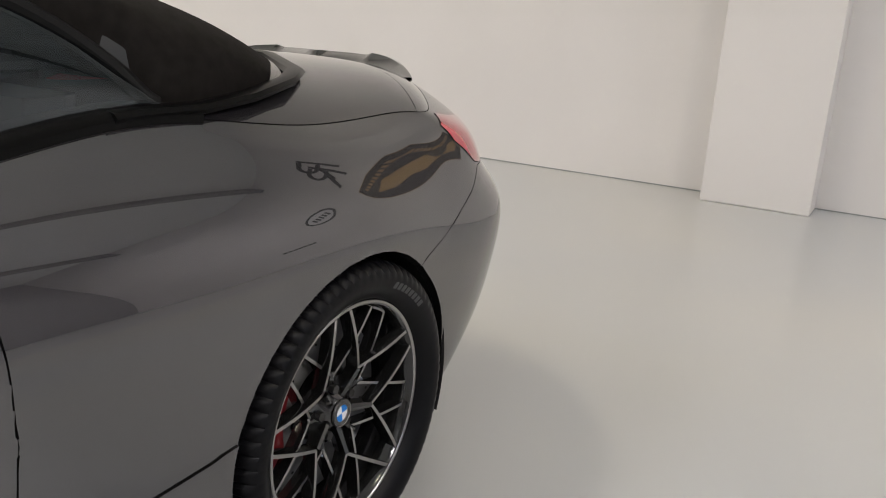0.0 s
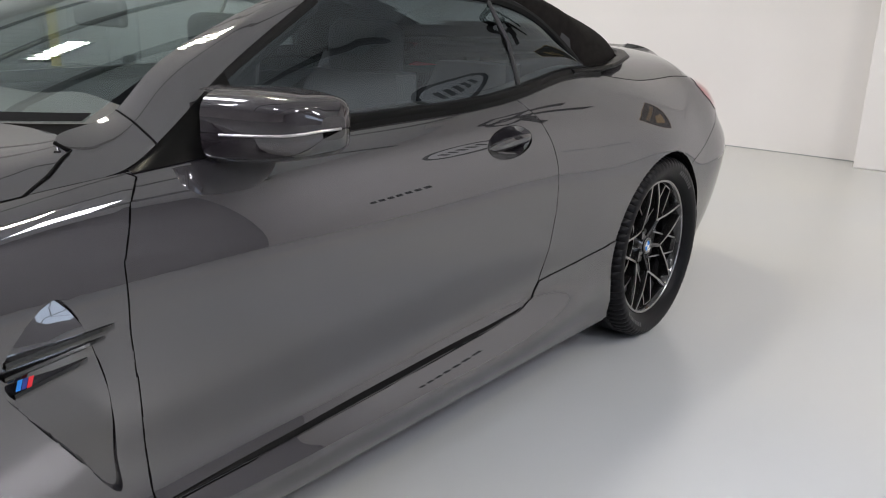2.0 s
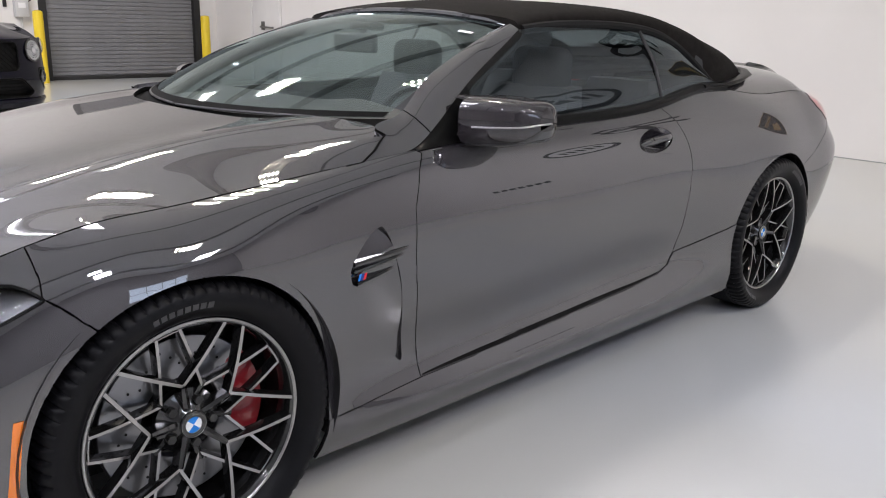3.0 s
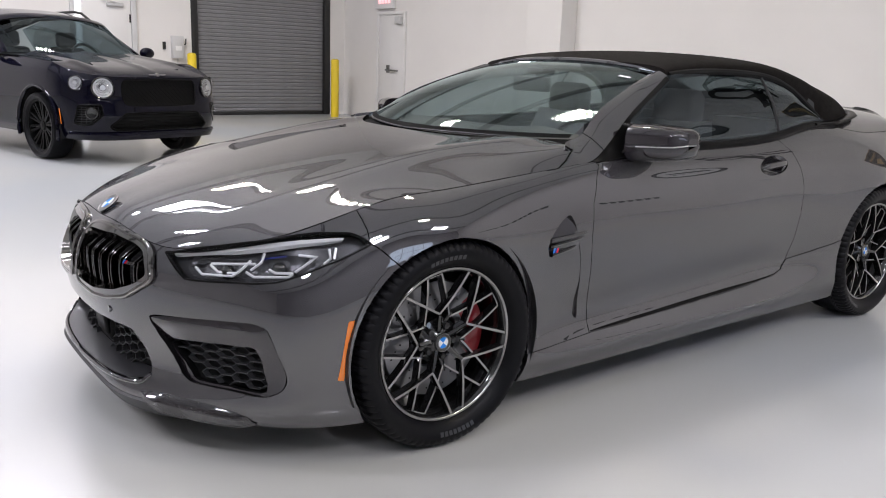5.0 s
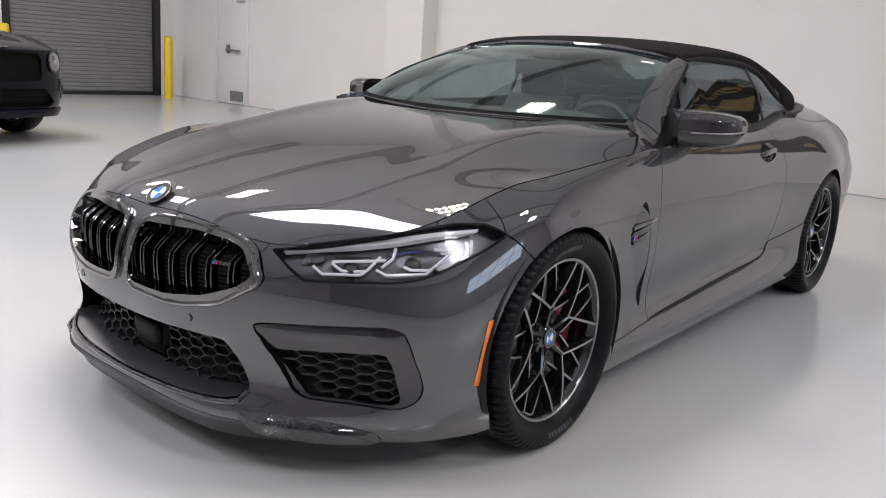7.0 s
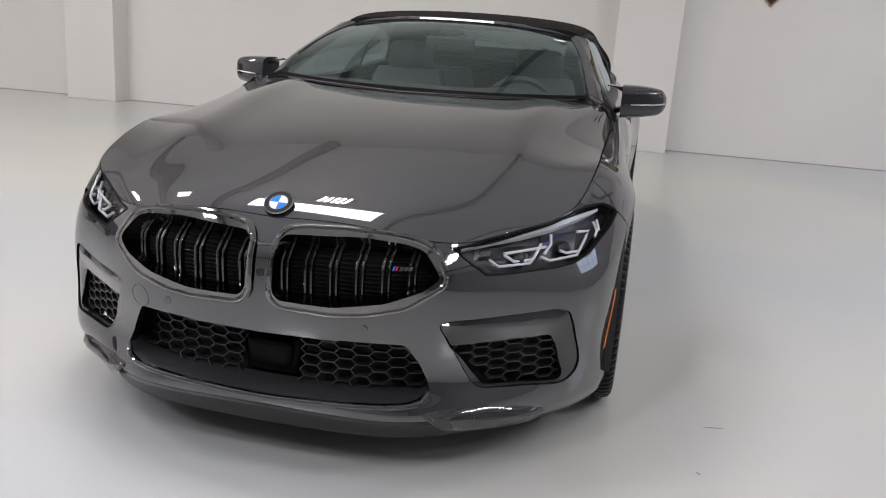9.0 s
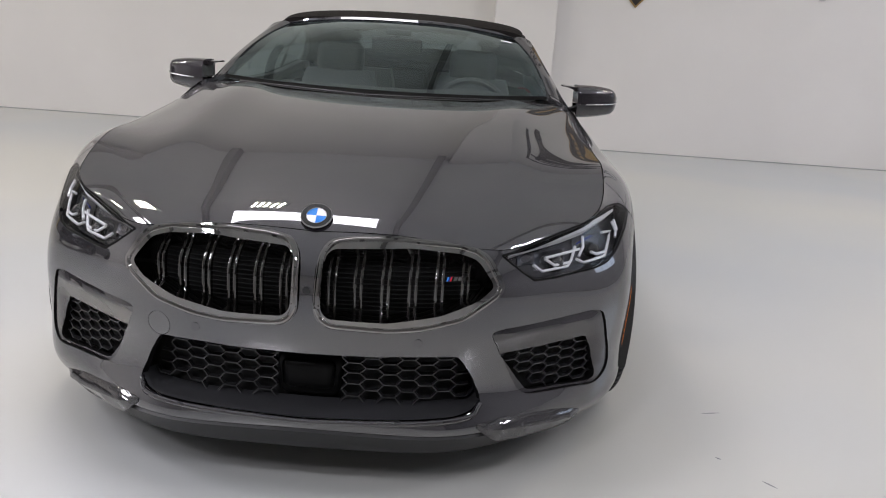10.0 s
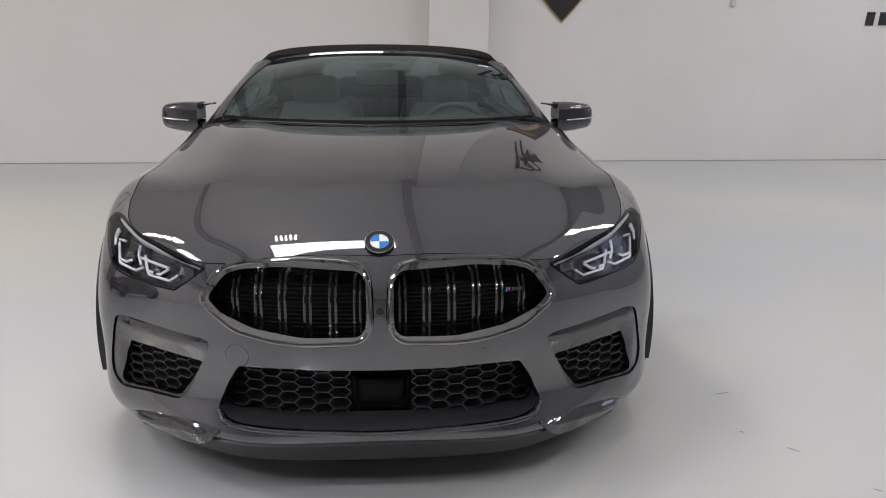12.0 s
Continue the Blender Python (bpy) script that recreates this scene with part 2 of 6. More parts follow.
box(bm, WALL_W - 0.3, WALL_E + 0.25, WALL_S - 0.25, WALL_S, 0, CEIL)
structure("wall_south", bm, WALL, "plain white painted wall", "wall")
bm = bmesh.new()
box(bm, WALL_W - 0.3, WALL_E + 0.3, WALL_S - 0.3, WALL_N + 0.3, CEIL, CEIL + 0.2)
structure("ceiling", bm, CEILING, "white hall ceiling", "ceiling")

# high window in the east wall
window_e = tagged(new("window_1"), "wide high window with blue daylight and pale bars", "window", kind="structure")
WY0, WY1, WZ0, WZ1 = -1.2, 2.6, 2.0, 3.9
for k in range(4):
    for j in range(2):
        y0, z0 = WY0 + (WY1 - WY0) * k / 4, WZ0 + (WZ1 - WZ0) * j / 2
        bm = bmesh.new()
        box(bm, WALL_E - .012, WALL_E - .002, y0 + .03, y0 + (WY1 - WY0) / 4 - .03, z0 + .03, z0 + (WZ1 - WZ0) / 2 - .03)
        part("pane", bm, WINDOW_DAY, window_e, smooth=False)
for k in range(5):
    y = WY0 + (WY1 - WY0) * k / 4
    bm = bmesh.new()
    box(bm, WALL_E - .04, WALL_E, y - .03, y + .03, WZ0 - .03, WZ1 + .03, .004)
    part("window_bar", bm, FRAME, window_e)
for j in range(3):
    z = WZ0 + (WZ1 - WZ0) * j / 2
    bm = bmesh.new()
    box(bm, WALL_E - .036, WALL_E, WY0, WY1, z - .03, z + .03, .004)
    part("window_bar", bm, FRAME, window_e)

# roller door: ribbed slats, black guides and bottom bar
roller = tagged(new("roller_door"), "closed grey steel roller door of ribbed slats", "roller door", kind="structure")
bm = bmesh.new()
sheet(bm, [[(WALL_W - 0.10 + dx, y, dz) for y in (ROLL_Y0 + .12, ROLL_Y1 - .12)] for dx, dz in ((0, 0), (0.014, 0.012), (0.016, 0.045), (0.014, 0.058), (0, 0.064), (0, 0.075))], flip=True)
first = part("slat", bm, STEEL, roller)
for k in range(1, int(ROLL_H / .075)):
    ob = new("slat", first.data)
    ob.parent = roller
    ob.location = (0, 0, .075 * k)
for y0, y1 in ((ROLL_Y0, ROLL_Y0 + .14), (ROLL_Y1 - .14, ROLL_Y1)):
    bm = bmesh.new()
    box(bm, WALL_W - .14, WALL_W + .01, y0, y1, 0, ROLL_H, .01)
    part("door_guide", bm, BLACK, roller, "black door guide")
bm = bmesh.new()
box(bm, WALL_W - .12, WALL_W - .06, ROLL_Y0 + .14, ROLL_Y1 - .14, 0, .07, .01)
part("bottom_bar", bm, BLACK, roller, "black bottom bar with rubber seal")


def bollard(x, y, h):
    bm = bmesh.new()
    lathe(bm, [(.085, 0), (.085, h - .05), (.078, h - .02), (.05, h - .004), (.001, h)], 32)
    ob = part("bollard", bm, YELLOW)
    ob.location = (x, y, 0)
    return tagged(ob, "yellow painted steel bollard beside a roller door", "bollard", "bollards by the roller door")


bollard(-12.70, 5.87, 1.22)
bollard(-12.95, 2.85, 1.24)

# plain door in the north wall, seen at a slant
door_n = tagged(new("door_1"), "closed pale grey door with a lever handle and closer", "door", kind="structure")
DX0, DX1, DH = -11.93, -11.0, 2.14
for x0, x1, z0, z1 in ((DX0 - .06, DX0, 0, DH + .06), (DX1, DX1 + .06, 0, DH + .06), (DX0, DX1, DH, DH + .06)):
    bm = bmesh.new()
    box(bm, x0, x1, WALL_N - .05, WALL_N, z0, z1, .006)
    part("frame", bm, LEAF, door_n)
bm = bmesh.new()
box(bm, DX0 + .006, DX1 - .006, WALL_N - .025, WALL_N, .012, DH - .006, .004)
part("leaf", bm, LEAF, door_n)
bm = bmesh.new()
box(bm, -11.62, -11.50, WALL_N - .035, WALL_N - .02, .98, 1.14, .004)
tube(bm, [(-11.56, WALL_N - .03, 1.04), (-11.56, WALL_N - .09, 1.04), (-11.12, WALL_N - .09, 1.03)], .018, 8)
part("handle", bm, material("dull_steel", (0.25, 0.25, 0.25), 0.4, 0.8), door_n, "dull steel handle")
bm = bmesh.new()
box(bm, -11.25, -11.05, WALL_N - .10, WALL_N - .02, 1.95, 2.10, .01)
part("closer", bm, FRAME, door_n, "door closer")
bm = bmesh.new()
box(bm, -11.50, -11.08, WALL_N - .03, WALL_N - .018, .06, .26, .003)
part("kick_plate", bm, STEEL, door_n)
sign = tagged(new("exit_sign"), "white exit sign box with red glowing letters over a door", "sign")
bm = bmesh.new()
box(bm, -12.0, -11.35, WALL_N - .09, WALL_N, 2.26, 2.62, .01)
part("sign_box", bm, HOUSING, sign)
for k in range(4):
    bm = bmesh.new()
    box(bm, -11.86 + .115 * k, -11.78 + .115 * k, WALL_N - .096, WALL_N - .088, 2.36, 2.52)
    part("letter_bar", bm, EXIT_RED, sign, "red glowing bar")

# door with a bright pane in the west wall
door_w = tagged(new("door_2"), "pale door with a daylit pane beside it and a steel frame", "door", kind="structure")
for y0, y1, z0, z1 in ((.78, .86, 0, 2.3), (1.86, 1.96, 0, 2.3), (.86, 1.86, 2.22, 2.3)):
    bm = bmesh.new()
    box(bm, WALL_W, WALL_W + .06, y0, y1, z0, z1, .006)
    part("frame", bm, FRAME, door_w)
bm = bmesh.new()
box(bm, WALL_W, WALL_W + .03, .98, 1.855, .01, 2.17, .004)
part("leaf", bm, LEAF, door_w)
bm = bmesh.new()
box(bm, WALL_W, WALL_W + .012, .865, .975, .01, 2.21)
part("daylit_gap", bm, DAY, door_w, "strip of daylight along the door edge")
bm = bmesh.new()
box(bm, WALL_W + .03, WALL_W + .09, 1.42, 1.72, 2.03, 2.10, .01)
tube(bm, [(WALL_W + .07, 1.70, 2.07), (WALL_W + .12, 1.45, 2.12), (WALL_W + .05, 1.30, 2.17)], .012, 6)
part("closer", bm, FRAME, door_w, "door closer")
bm = bmesh.new()
box(bm, WALL_W + .03, WALL_W + .05, 1.825, 1.855, 1.75, 1.90, .004)
part("hinge", bm, BLACK, door_w)
box_sw = tagged(new("switch_box"), "grey steel disconnect switch box with a side lever", "switch box")
bm = bmesh.new()
box(bm, WALL_W, WALL_W + .14, 2.60, 2.82, 1.12, 1.55, .012)
part("case", bm, FRAME, box_sw)
bm = bmesh.new()
box(bm, WALL_W + .14, WALL_W + .146, 2.65, 2.77, 1.27, 1.36)
part("notice", bm, WHITE_PAPER, box_sw, "white notice")
bm = bmesh.new()
tube(bm, [(WALL_W + .08, 2.83, 1.38), (WALL_W + .09, 2.87, 1.40), (WALL_W + .09, 2.875, 1.50)], .012, 6)
part("lever", bm, BLACK, box_sw)
bm = bmesh.new()
tube(bm, [(WALL_W + .05, 2.71, 1.12), (WALL_W + .05, 2.71, 1.0), (WALL_W + .03, 2.72, .04)], .018, 8)
part("conduit", bm, FRAME, box_sw)
bm = bmesh.new()
box(bm, WALL_W, WALL_W + .03, 2.44, 2.50, 1.28, 1.43, .006)
tagged(part("push_button_box", bm, BLACK), "small black push button box on a white wall", "switch")

# wall signs: dark shield with a gold edge, black monogram, oval, slanted letter shapes
def wall_shape(bm, pts, y0, y1):
    """A flat plate from a polygon in (x, z) on the north wall, between depths y0 and y1."""
    a = [bm.verts.new((x, WALL_N - y1, z)) for x, z in pts]
    b = [bm.verts.new((x, WALL_N - y0, z)) for x, z in pts]
    bm.faces.new(a)
    bm.faces.new(b[::-1])
    for i in range(len(pts)):
        j = (i + 1) % len(pts)
        bm.faces.new((a[j], a[i], b[i], b[j]))
    bmesh.ops.recalc_face_normals(bm, faces=bm.faces)
    bmesh.ops.triangulate(bm, faces=[f for f in bm.faces if len(f.verts) > 4])


def shield_line(cx, z0, z1, half):
    right = [(0, 0), (.22, .10), (.55, .27), (.85, .50), (1.0, .75), (1.0, .98), (.5, 1.0), (0, 1.03)]
    pts = [(cx + half * a, z0 + (z1 - z0) * b) for a, b in right]
    return pts + [(2 * cx - x, z) for x, z in pts[-2:0:-1]]


crest = tagged(new("shield_sign"), "black shield sign with a gold edge on a white wall", "wall sign")
bm = bmesh.new()
wall_shape(bm, shield_line(2.34, 1.81, 3.35, .66), 0, .02)
part("edge", bm, GOLD, crest, "gold edge", smooth=False)
bm = bmesh.new()
wall_shape(bm, shield_line(2.34, 1.84, 3.325, .635), .02, .026)
part("field", bm, material("brown_black_field", (0.014, 0.009, 0.008), 0.4), crest, "dark field", smooth=False)
bm = bmesh.new()
wall_shape(bm, [(2.34 + .30 * math.cos(a) * (1 + .25 * math.sin(3 * a)), 2.62 + .22 * math.sin(a) * (1 + .2 * math.cos(4 * a))) for a in np.linspace(0, 2 * math.pi, 25)[:-1]], .026, .034)
part("emblem_shape", bm, GOLD, crest, "gold shape", smooth=False)
bm = bmesh.new()
for k in range(9):
    wall_shape(bm, [(1.86 + .11 * k + dx, 3.02 + dz) for dx, dz in ((0, 0), (.07, 0), (.07, .13), (0, .13))], .026, .032)
part("letter_bars", bm, GOLD, crest, "row of gold bars", smooth=False)

mono = tagged(new("monogram_sign"), "black monogram of two overlapping looped shapes on a white wall", "wall sign")
for ox, oz in ((0, 0), (.28, -.28)):
    bm = bmesh.new()
    x0, z0 = 2.1 + ox, 4.25 + oz
    wall_shape(bm, [(x0, z0), (x0 + .10, z0), (x0 + .10, z0 + 1.1), (x0, z0 + 1.1)], 0, .03)
    outer = [(x0 + .12, z0 + 1.1)] + [(x0 + .42 + .28 * math.cos(a), z0 + .82 + .28 * math.sin(a)) for a in np.linspace(math.pi / 2, -math.pi / 2, 12)] + [(x0 + .12, z0 + .54)]
    inner = [(x0 + .12, z0 + 1.0)] + [(x0 + .42 + .18 * math.cos(a), z0 + .82 + .18 * math.sin(a)) for a in np.linspace(math.pi / 2, -math.pi / 2, 12)] + [(x0 + .12, z0 + .64)]
    for i in range(len(outer) - 1):
        wall_shape(bm, [outer[i], outer[i + 1], inner[i + 1], inner[i]], 0, .03)
    wall_shape(bm, [(x0 + .30, z0 + .54), (x0 + .42, z0 + .54), (x0 + .78, z0), (x0 + .64, z0)], 0, .03)
    part("loop", bm, INK, mono, smooth=False)
oval = tagged(new("oval_sign"), "black oval sign with a pale centre on a white wall", "wall sign")
bm = bmesh.new()
wall_shape(bm, [(5.0 + .75 * math.cos(a), 3.75 + .42 * math.sin(a)) for a in np.linspace(0, 2 * math.pi, 41)[:-1]], 0, .02)
part("plate", bm, INK, oval, smooth=False)
bm = bmesh.new()
wall_shape(bm, [(5.0 + .64 * math.cos(a), 3.75 + .33 * math.sin(a)) for a in np.linspace(0, 2 * math.pi, 41)[:-1]], .02, .024)
part("face", bm, WHITE_PAPER, oval, smooth=False)
bm = bmesh.new()
for k in range(5):
    wall_shape(bm, [(4.55 + .18 * k + dx, 3.64 + dz) for dx, dz in ((0, 0), (.10, 0), (.14, .22), (.04, .22))], .024, .030)
part("letter_bars", bm, INK, oval, smooth=False)
word = tagged(new("word_sign"), "row of slanted black letter shapes on a white wall", "wall sign")
for k in range(7):
    bm = bmesh.new()
    wall_shape(bm, [(6.48 + .185 * k + dx + .12 * dz, 1.815 + dz) for dx, dz in ((0, 0), (.11, 0), (.11, .17), (0, .17))], 0, .02)
    part("letter_shape", bm, INK, word, "black letter shape", smooth=False)
bm = bmesh.new()
box(bm, 4.60, 4.67, WALL_N - .03, WALL_N, 2.045, 2.16, .006)
tagged(part("sensor_box", bm, FRAME), "small pale grey sensor box on a white wall", "sensor")

# ceiling lamps and beams
def grid_lamp(x, y, glow):
    lamp = tagged(new("grid_lamp"), "ceiling lamp with a grid of small bright lenses", "ceiling lamp", "hall ceiling lamps")
    lamp.location = (x, y, CEIL)
    bm = bmesh.new()
    box(bm, -.38, .38, -.45, .45, -.10, 0, .01)
    part("housing", bm, HOUSING, lamp)
    bm = bmesh.new()
    for i in range(5):
        for j in range(6):
            cx, cy, h = -.28 + .14 * i, -.35 + .14 * j, .024
            sheet(bm, [[(cx - h, cy - h, -.104), (cx - h, cy + h, -.104)], [(cx + h, cy - h, -.104), (cx + h, cy + h, -.104)]], flip=False)
    tagged(part("lens_grid", bm, glow, lamp, "grid of small bright lenses", smooth=False), kind="stuff")
    return lamp


for glow, spots in ((GLOW, [g for g in GRIDS if g[1] < WARM_FROM]), (GLOW_WARM, [g for g in GRIDS if g[1] > WARM_FROM])):
    lamp = grid_lamp(*spots[0], glow)
    for x, y in spots[1:]:
        copy_thing(lamp, Matrix.Translation((x, y, CEIL)))
# housings of the added ceiling panels, out of view
for x, y, wide in FILL_PANELS:
    bm = bmesh.new()
    box(bm, x - wide / 2 - .05, x + wide / 2 + .05, y - .62, y + .62, CEIL - .08, CEIL, .01)
    tagged(part("fill_panel_lamp", bm, HOUSING), "square flat ceiling panel lamp, added for fill light", "ceiling lamp", "ceiling panel lamps")
# flat panel hung on four cables over the nose of the convertible
hx, hy, hz, hw, hd = HUNG
hung = empty("hanging_panel_lamp", "flat white panel lamp hanging on thin cables", "ceiling lamp")
bm = bmesh.new()
box(bm, hx - hw / 2 - .02, hx + hw / 2 + .02, hy - hd / 2 - .02, hy + hd / 2 + .02, hz, hz + .05, .006)
part("housing", bm, HOUSING, hung)
bm = bmesh.new()
box(bm, hx - hw / 2, hx + hw / 2, hy - hd / 2, hy + hd / 2, hz - .006, hz - .001)
part("diffuser", bm, PANEL_GLOW, hung, "bright white diffuser", smooth=False)
for sx in (-1, 1):
    for sy in (-1, 1):
        bm = bmesh.new()
        tube(bm, [(hx + sx * hw * .45, hy + sy * hd * .45, hz + .045), (hx + sx * hw * .45, hy + sy * hd * .45, CEIL)], .003, 6)
        part("cable", bm, BEAM, hung)
for k, x in enumerate((-11.0, -7.0, -3.6, 0.4, 4.2, 8.2)):
    bm = bmesh.new()
    box(bm, x - .08, x + .08, WALL_S, WALL_N, CEIL - .28, CEIL - .001, .01)
    tagged(part("ceiling_beam", bm, BEAM), "dark steel ceiling beam", "beam", "ceiling beams", "structure")

# scuffs on the floor
for x, y, a, l in ((1.29, -1.585, 15, .07), (1.33, -2.06, -50, .05), (1.22, -1.92, -45, .02), (1.45, -2.33, -40, .03)):
    bm = bmesh.new()
    sheet(bm, [[(-l / 2 + l * t, -.003 * math.sin(math.pi * t) - .001, .0008), (-l / 2 + l * t, .003 * math.sin(math.pi * t) + .001, .0008)] for t in np.linspace(0, 1, 6)], flip=True)
    ob = tagged(part("floor_scuff", bm, SCUFF), "small dark scuff mark on the floor", "scuff", kind="structure")
    ob.matrix_basis = pose(x, y, 0, 0, 0, a)


# ---- the convertible: its shape as curves ----
# Belts round the car from the nose's middle, along its left side, to the tail's middle, from the lower edge up.
BELT_0 = [(0, -2.29, .14), (.25, -2.28, .14), (.45, -2.22, .14), (.66, -2.06, .14), (.815, -1.92, .145), (.888, -1.79, .15), (.92, -1.41, .16), (.905, -1.05, .150),
          (.900, -.74, .145), (.895, 0, .145), (.895, .62, .145), (.905, 1.03, .150), (.92, 1.41, .17), (.88, 1.78, .20), (.74, 2.08, .23), (.50, 2.34, .24), (0, 2.40, .24)]
BELT_1 = [(0, -2.335, .215), (.25, -2.325, .21), (.46, -2.265, .205), (.688, -2.10, .20), (.845, -1.945, .205), (.905, -1.80, .215), (.94, -1.41, .24), (.925, -1.05, .225),
          (.922, -.74, .222), (.924, 0, .225), (.926, .62, .235), (.93, 1.03, .25), (.945, 1.41, .25), (.915, 1.78, .28), (.79, 2.12, .30), (.54, 2.40, .31), (0, 2.47, .31)]
BELT_2 = [(0, -2.305, .30), (.25, -2.29, .30), (.48, -2.215, .29), (.688, -2.08, .29), (.857, -1.925, .30), (.908, -1.79, .31), (.94, -1.41, .35), (.906, -1.05, .33),
          (.886, -.74, .325), (.876, 0, .34), (.884, .62, .36), (.93, 1.03, .36), (.95, 1.41, .37), (.925, 1.78, .38), (.838, 2.15, .40), (.60, 2.44, .41), (0, 2.52, .42)]
BELT_3 = [(0, -2.32, .41), (.25, -2.305, .41), (.49, -2.22, .40), (.698, -2.075, .40), (.868, -1.915, .41), (.915, -1.78, .42), (.945, -1.41, .50), (.91, -1.05, .48),
          (.898, -.74, .48), (.895, 0, .49), (.90, .62, .50), (.935, 1.03, .50), (.955, 1.41, .52), (.935, 1.78, .52), (.862, 2.18, .54), (.63, 2.46, .55), (0, 2.55, .56)]
BELT_4 = [(0, -2.33, .51), (.25, -2.315, .51), (.50, -2.225, .49), (.708, -2.075, .49), (.872, -1.905, .50), (.918, -1.77, .52), (.95, -1.41, .66), (.918, -1.05, .63),
          (.91, -.74, .645), (.915, 0, .66), (.918, .62, .67), (.94, 1.03, .67), (.955, 1.41, .69), (.93, 1.78, .66), (.866, 2.19, .685), (.63, 2.47, .70), (0, 2.555, .72)]
BELT_5 = [(0, -2.318, .60), (.25, -2.305, .60), (.505, -2.215, .575), (.71, -2.055, .585), (.858, -1.885, .60), (.908, -1.74, .635), (.937, -1.41, .745), (.908, -1.05, .745),
          (.90, -.74, .765), (.905, 0, .775), (.908, .62, .79), (.925, 1.03, .795), (.942, 1.41, .80), (.91, 1.78, .78), (.835, 2.13, .80), (.56, 2.42, .83), (0, 2.51, .85)]
BELT_6 = [(0, -2.285, .665), (.25, -2.27, .665), (.50, -2.19, .635), (.69, -2.03, .657), (.815, -1.87, .688), (.872, -1.71, .742), (.886, -1.41, .812), (.878, -1.05, .842),
          (.868, -.74, .870), (.862, 0, .885), (.858, .62, .895), (.855, 1.03, .91), (.865, 1.41, .91), (.845, 1.78, .90), (.792, 2.105, .90), (.48, 2.40, .945), (0, 2.48, .965)]
BELT_7 = [(0, -2.245, .705), (.25, -2.235, .705), (.485, -2.175, .675), (.655, -2.03, .706), (.777, -1.87, .757), (.805, -1.70, .808), (.816, -1.42, .848), (.823, -1.05, .881),
          (.832, -.77, .908), (.80, 0, .94), (.792, .62, .967), (.760, 1.04, 1.010), (.783, 1.41, .974), (.764, 1.78, .972), (.740, 1.97, .968), (.44, 2.34, 1.0), (0, 2.43, 1.02)]
BELTS = np.array([BELT_0, BELT_1, BELT_2, BELT_3, BELT_4, BELT_5, BELT_6, BELT_7])
STATIONS = np.concatenate([[0], np.cumsum(np.linalg.norm(np.diff(BELTS[4], axis=0), axis=1))])
ROUND = STATIONS[-1]
RISE = len(BELTS) - 1
_along = [spline(STATIONS, b) for b in BELTS]
_blend = spline(np.arange(RISE + 1), np.eye(RISE + 1))


def skin(u, w):
    """The body's side skin: u metres round the car from the nose, w belts up. Arrays of one shape."""
    u, w = np.broadcast_arrays(np.asarray(u, float), np.asarray(w, float))
    levels = np.stack([f(u.ravel()) for f in _along])
    return np.einsum("nj,jnk->nk", _blend(w.ravel()), levels).reshape(*u.shape, 3)


_us, _ws = np.linspace(0, ROUND, 260), np.linspace(0, RISE, 57)
_dense = skin(_us[:, None], _ws[None, :])


def find(points, axes, lo=0.0, hi=ROUND):
    """Where on the skin (u, w) points given by some of their coordinates lie, between stations lo and hi."""
    p = np.asarray(points, float)
    rows = np.where((_us >= lo) & (_us <= hi))[0]
    sub = _dense[rows][:, :, axes].reshape(-1, len(axes))
    best = np.concatenate([((q[:, None] - sub[None]) ** 2).sum(-1).argmin(1) for q in np.array_split(p, max(1, len(p) // 200))])
    u, w = _us[rows[best // len(_ws)]].copy(), _ws[best % len(_ws)].copy()
    for _ in range(7):
        here = skin(u, w)[:, axes]
        du, dw = (skin(u + 1e-3, w)[:, axes] - here) / 1e-3, (skin(u, w + 1e-2)[:, axes] - here) / 1e-2
        miss = p - here
        a, b, c = (du * du).sum(1) + 1e-7, (du * dw).sum(1), (dw * dw).sum(1) + 1e-7
        f, g = (du * miss).sum(1), (dw * miss).sum(1)
        det = a * c - b * b
        good = det > 1e-3 * a * c
        det = np.where(good, det, 1)
        u = u + np.where(good, np.clip((c * f - b * g) / det, -0.03, 0.03), 0)
        w = w + np.where(good, np.clip((a * g - b * f) / det, -0.15, 0.15), 0)
    return np.stack([u, w], 1)


def side(points):
    return find(points, [1, 2], STATIONS[4], STATIONS[14] + 0.15)


def front(points):
    return find(points, [0, 2], 0, STATIONS[5])


def refine(points, closed=True, step=0.04):
    """More points along a polyline, for a smooth cut."""
    p = np.asarray(points, float)
    q = np.vstack([p, p[:1]]) if closed else p
    out = []
    for a, b in zip(q, q[1:]):
        n = max(1, int(np.ceil(np.linalg.norm(b - a) / step)))
        out += [a + (b - a) * i / n for i in range(n)]
    if not closed:
        out.append(q[-1])
    return np.array(out)


def rounded(points, r=0.02, n=4):
    """A closed polygon with its corners rounded."""
    p = np.asarray(points, float)
    out = []
    for a, b, c in zip(np.roll(p, 1, 0), p, np.roll(p, -1, 0)):
        da, dc = a - b, c - b
        k = min(r, 0.45 * np.linalg.norm(da), 0.45 * np.linalg.norm(dc))
        s, e = b + da / np.linalg.norm(da) * k, b + dc / np.linalg.norm(dc) * k
        out += [(1 - t) ** 2 * s + 2 * t * (1 - t) * b + t * t * e for t in np.linspace(0, 1, n)]
    return np.array(out)


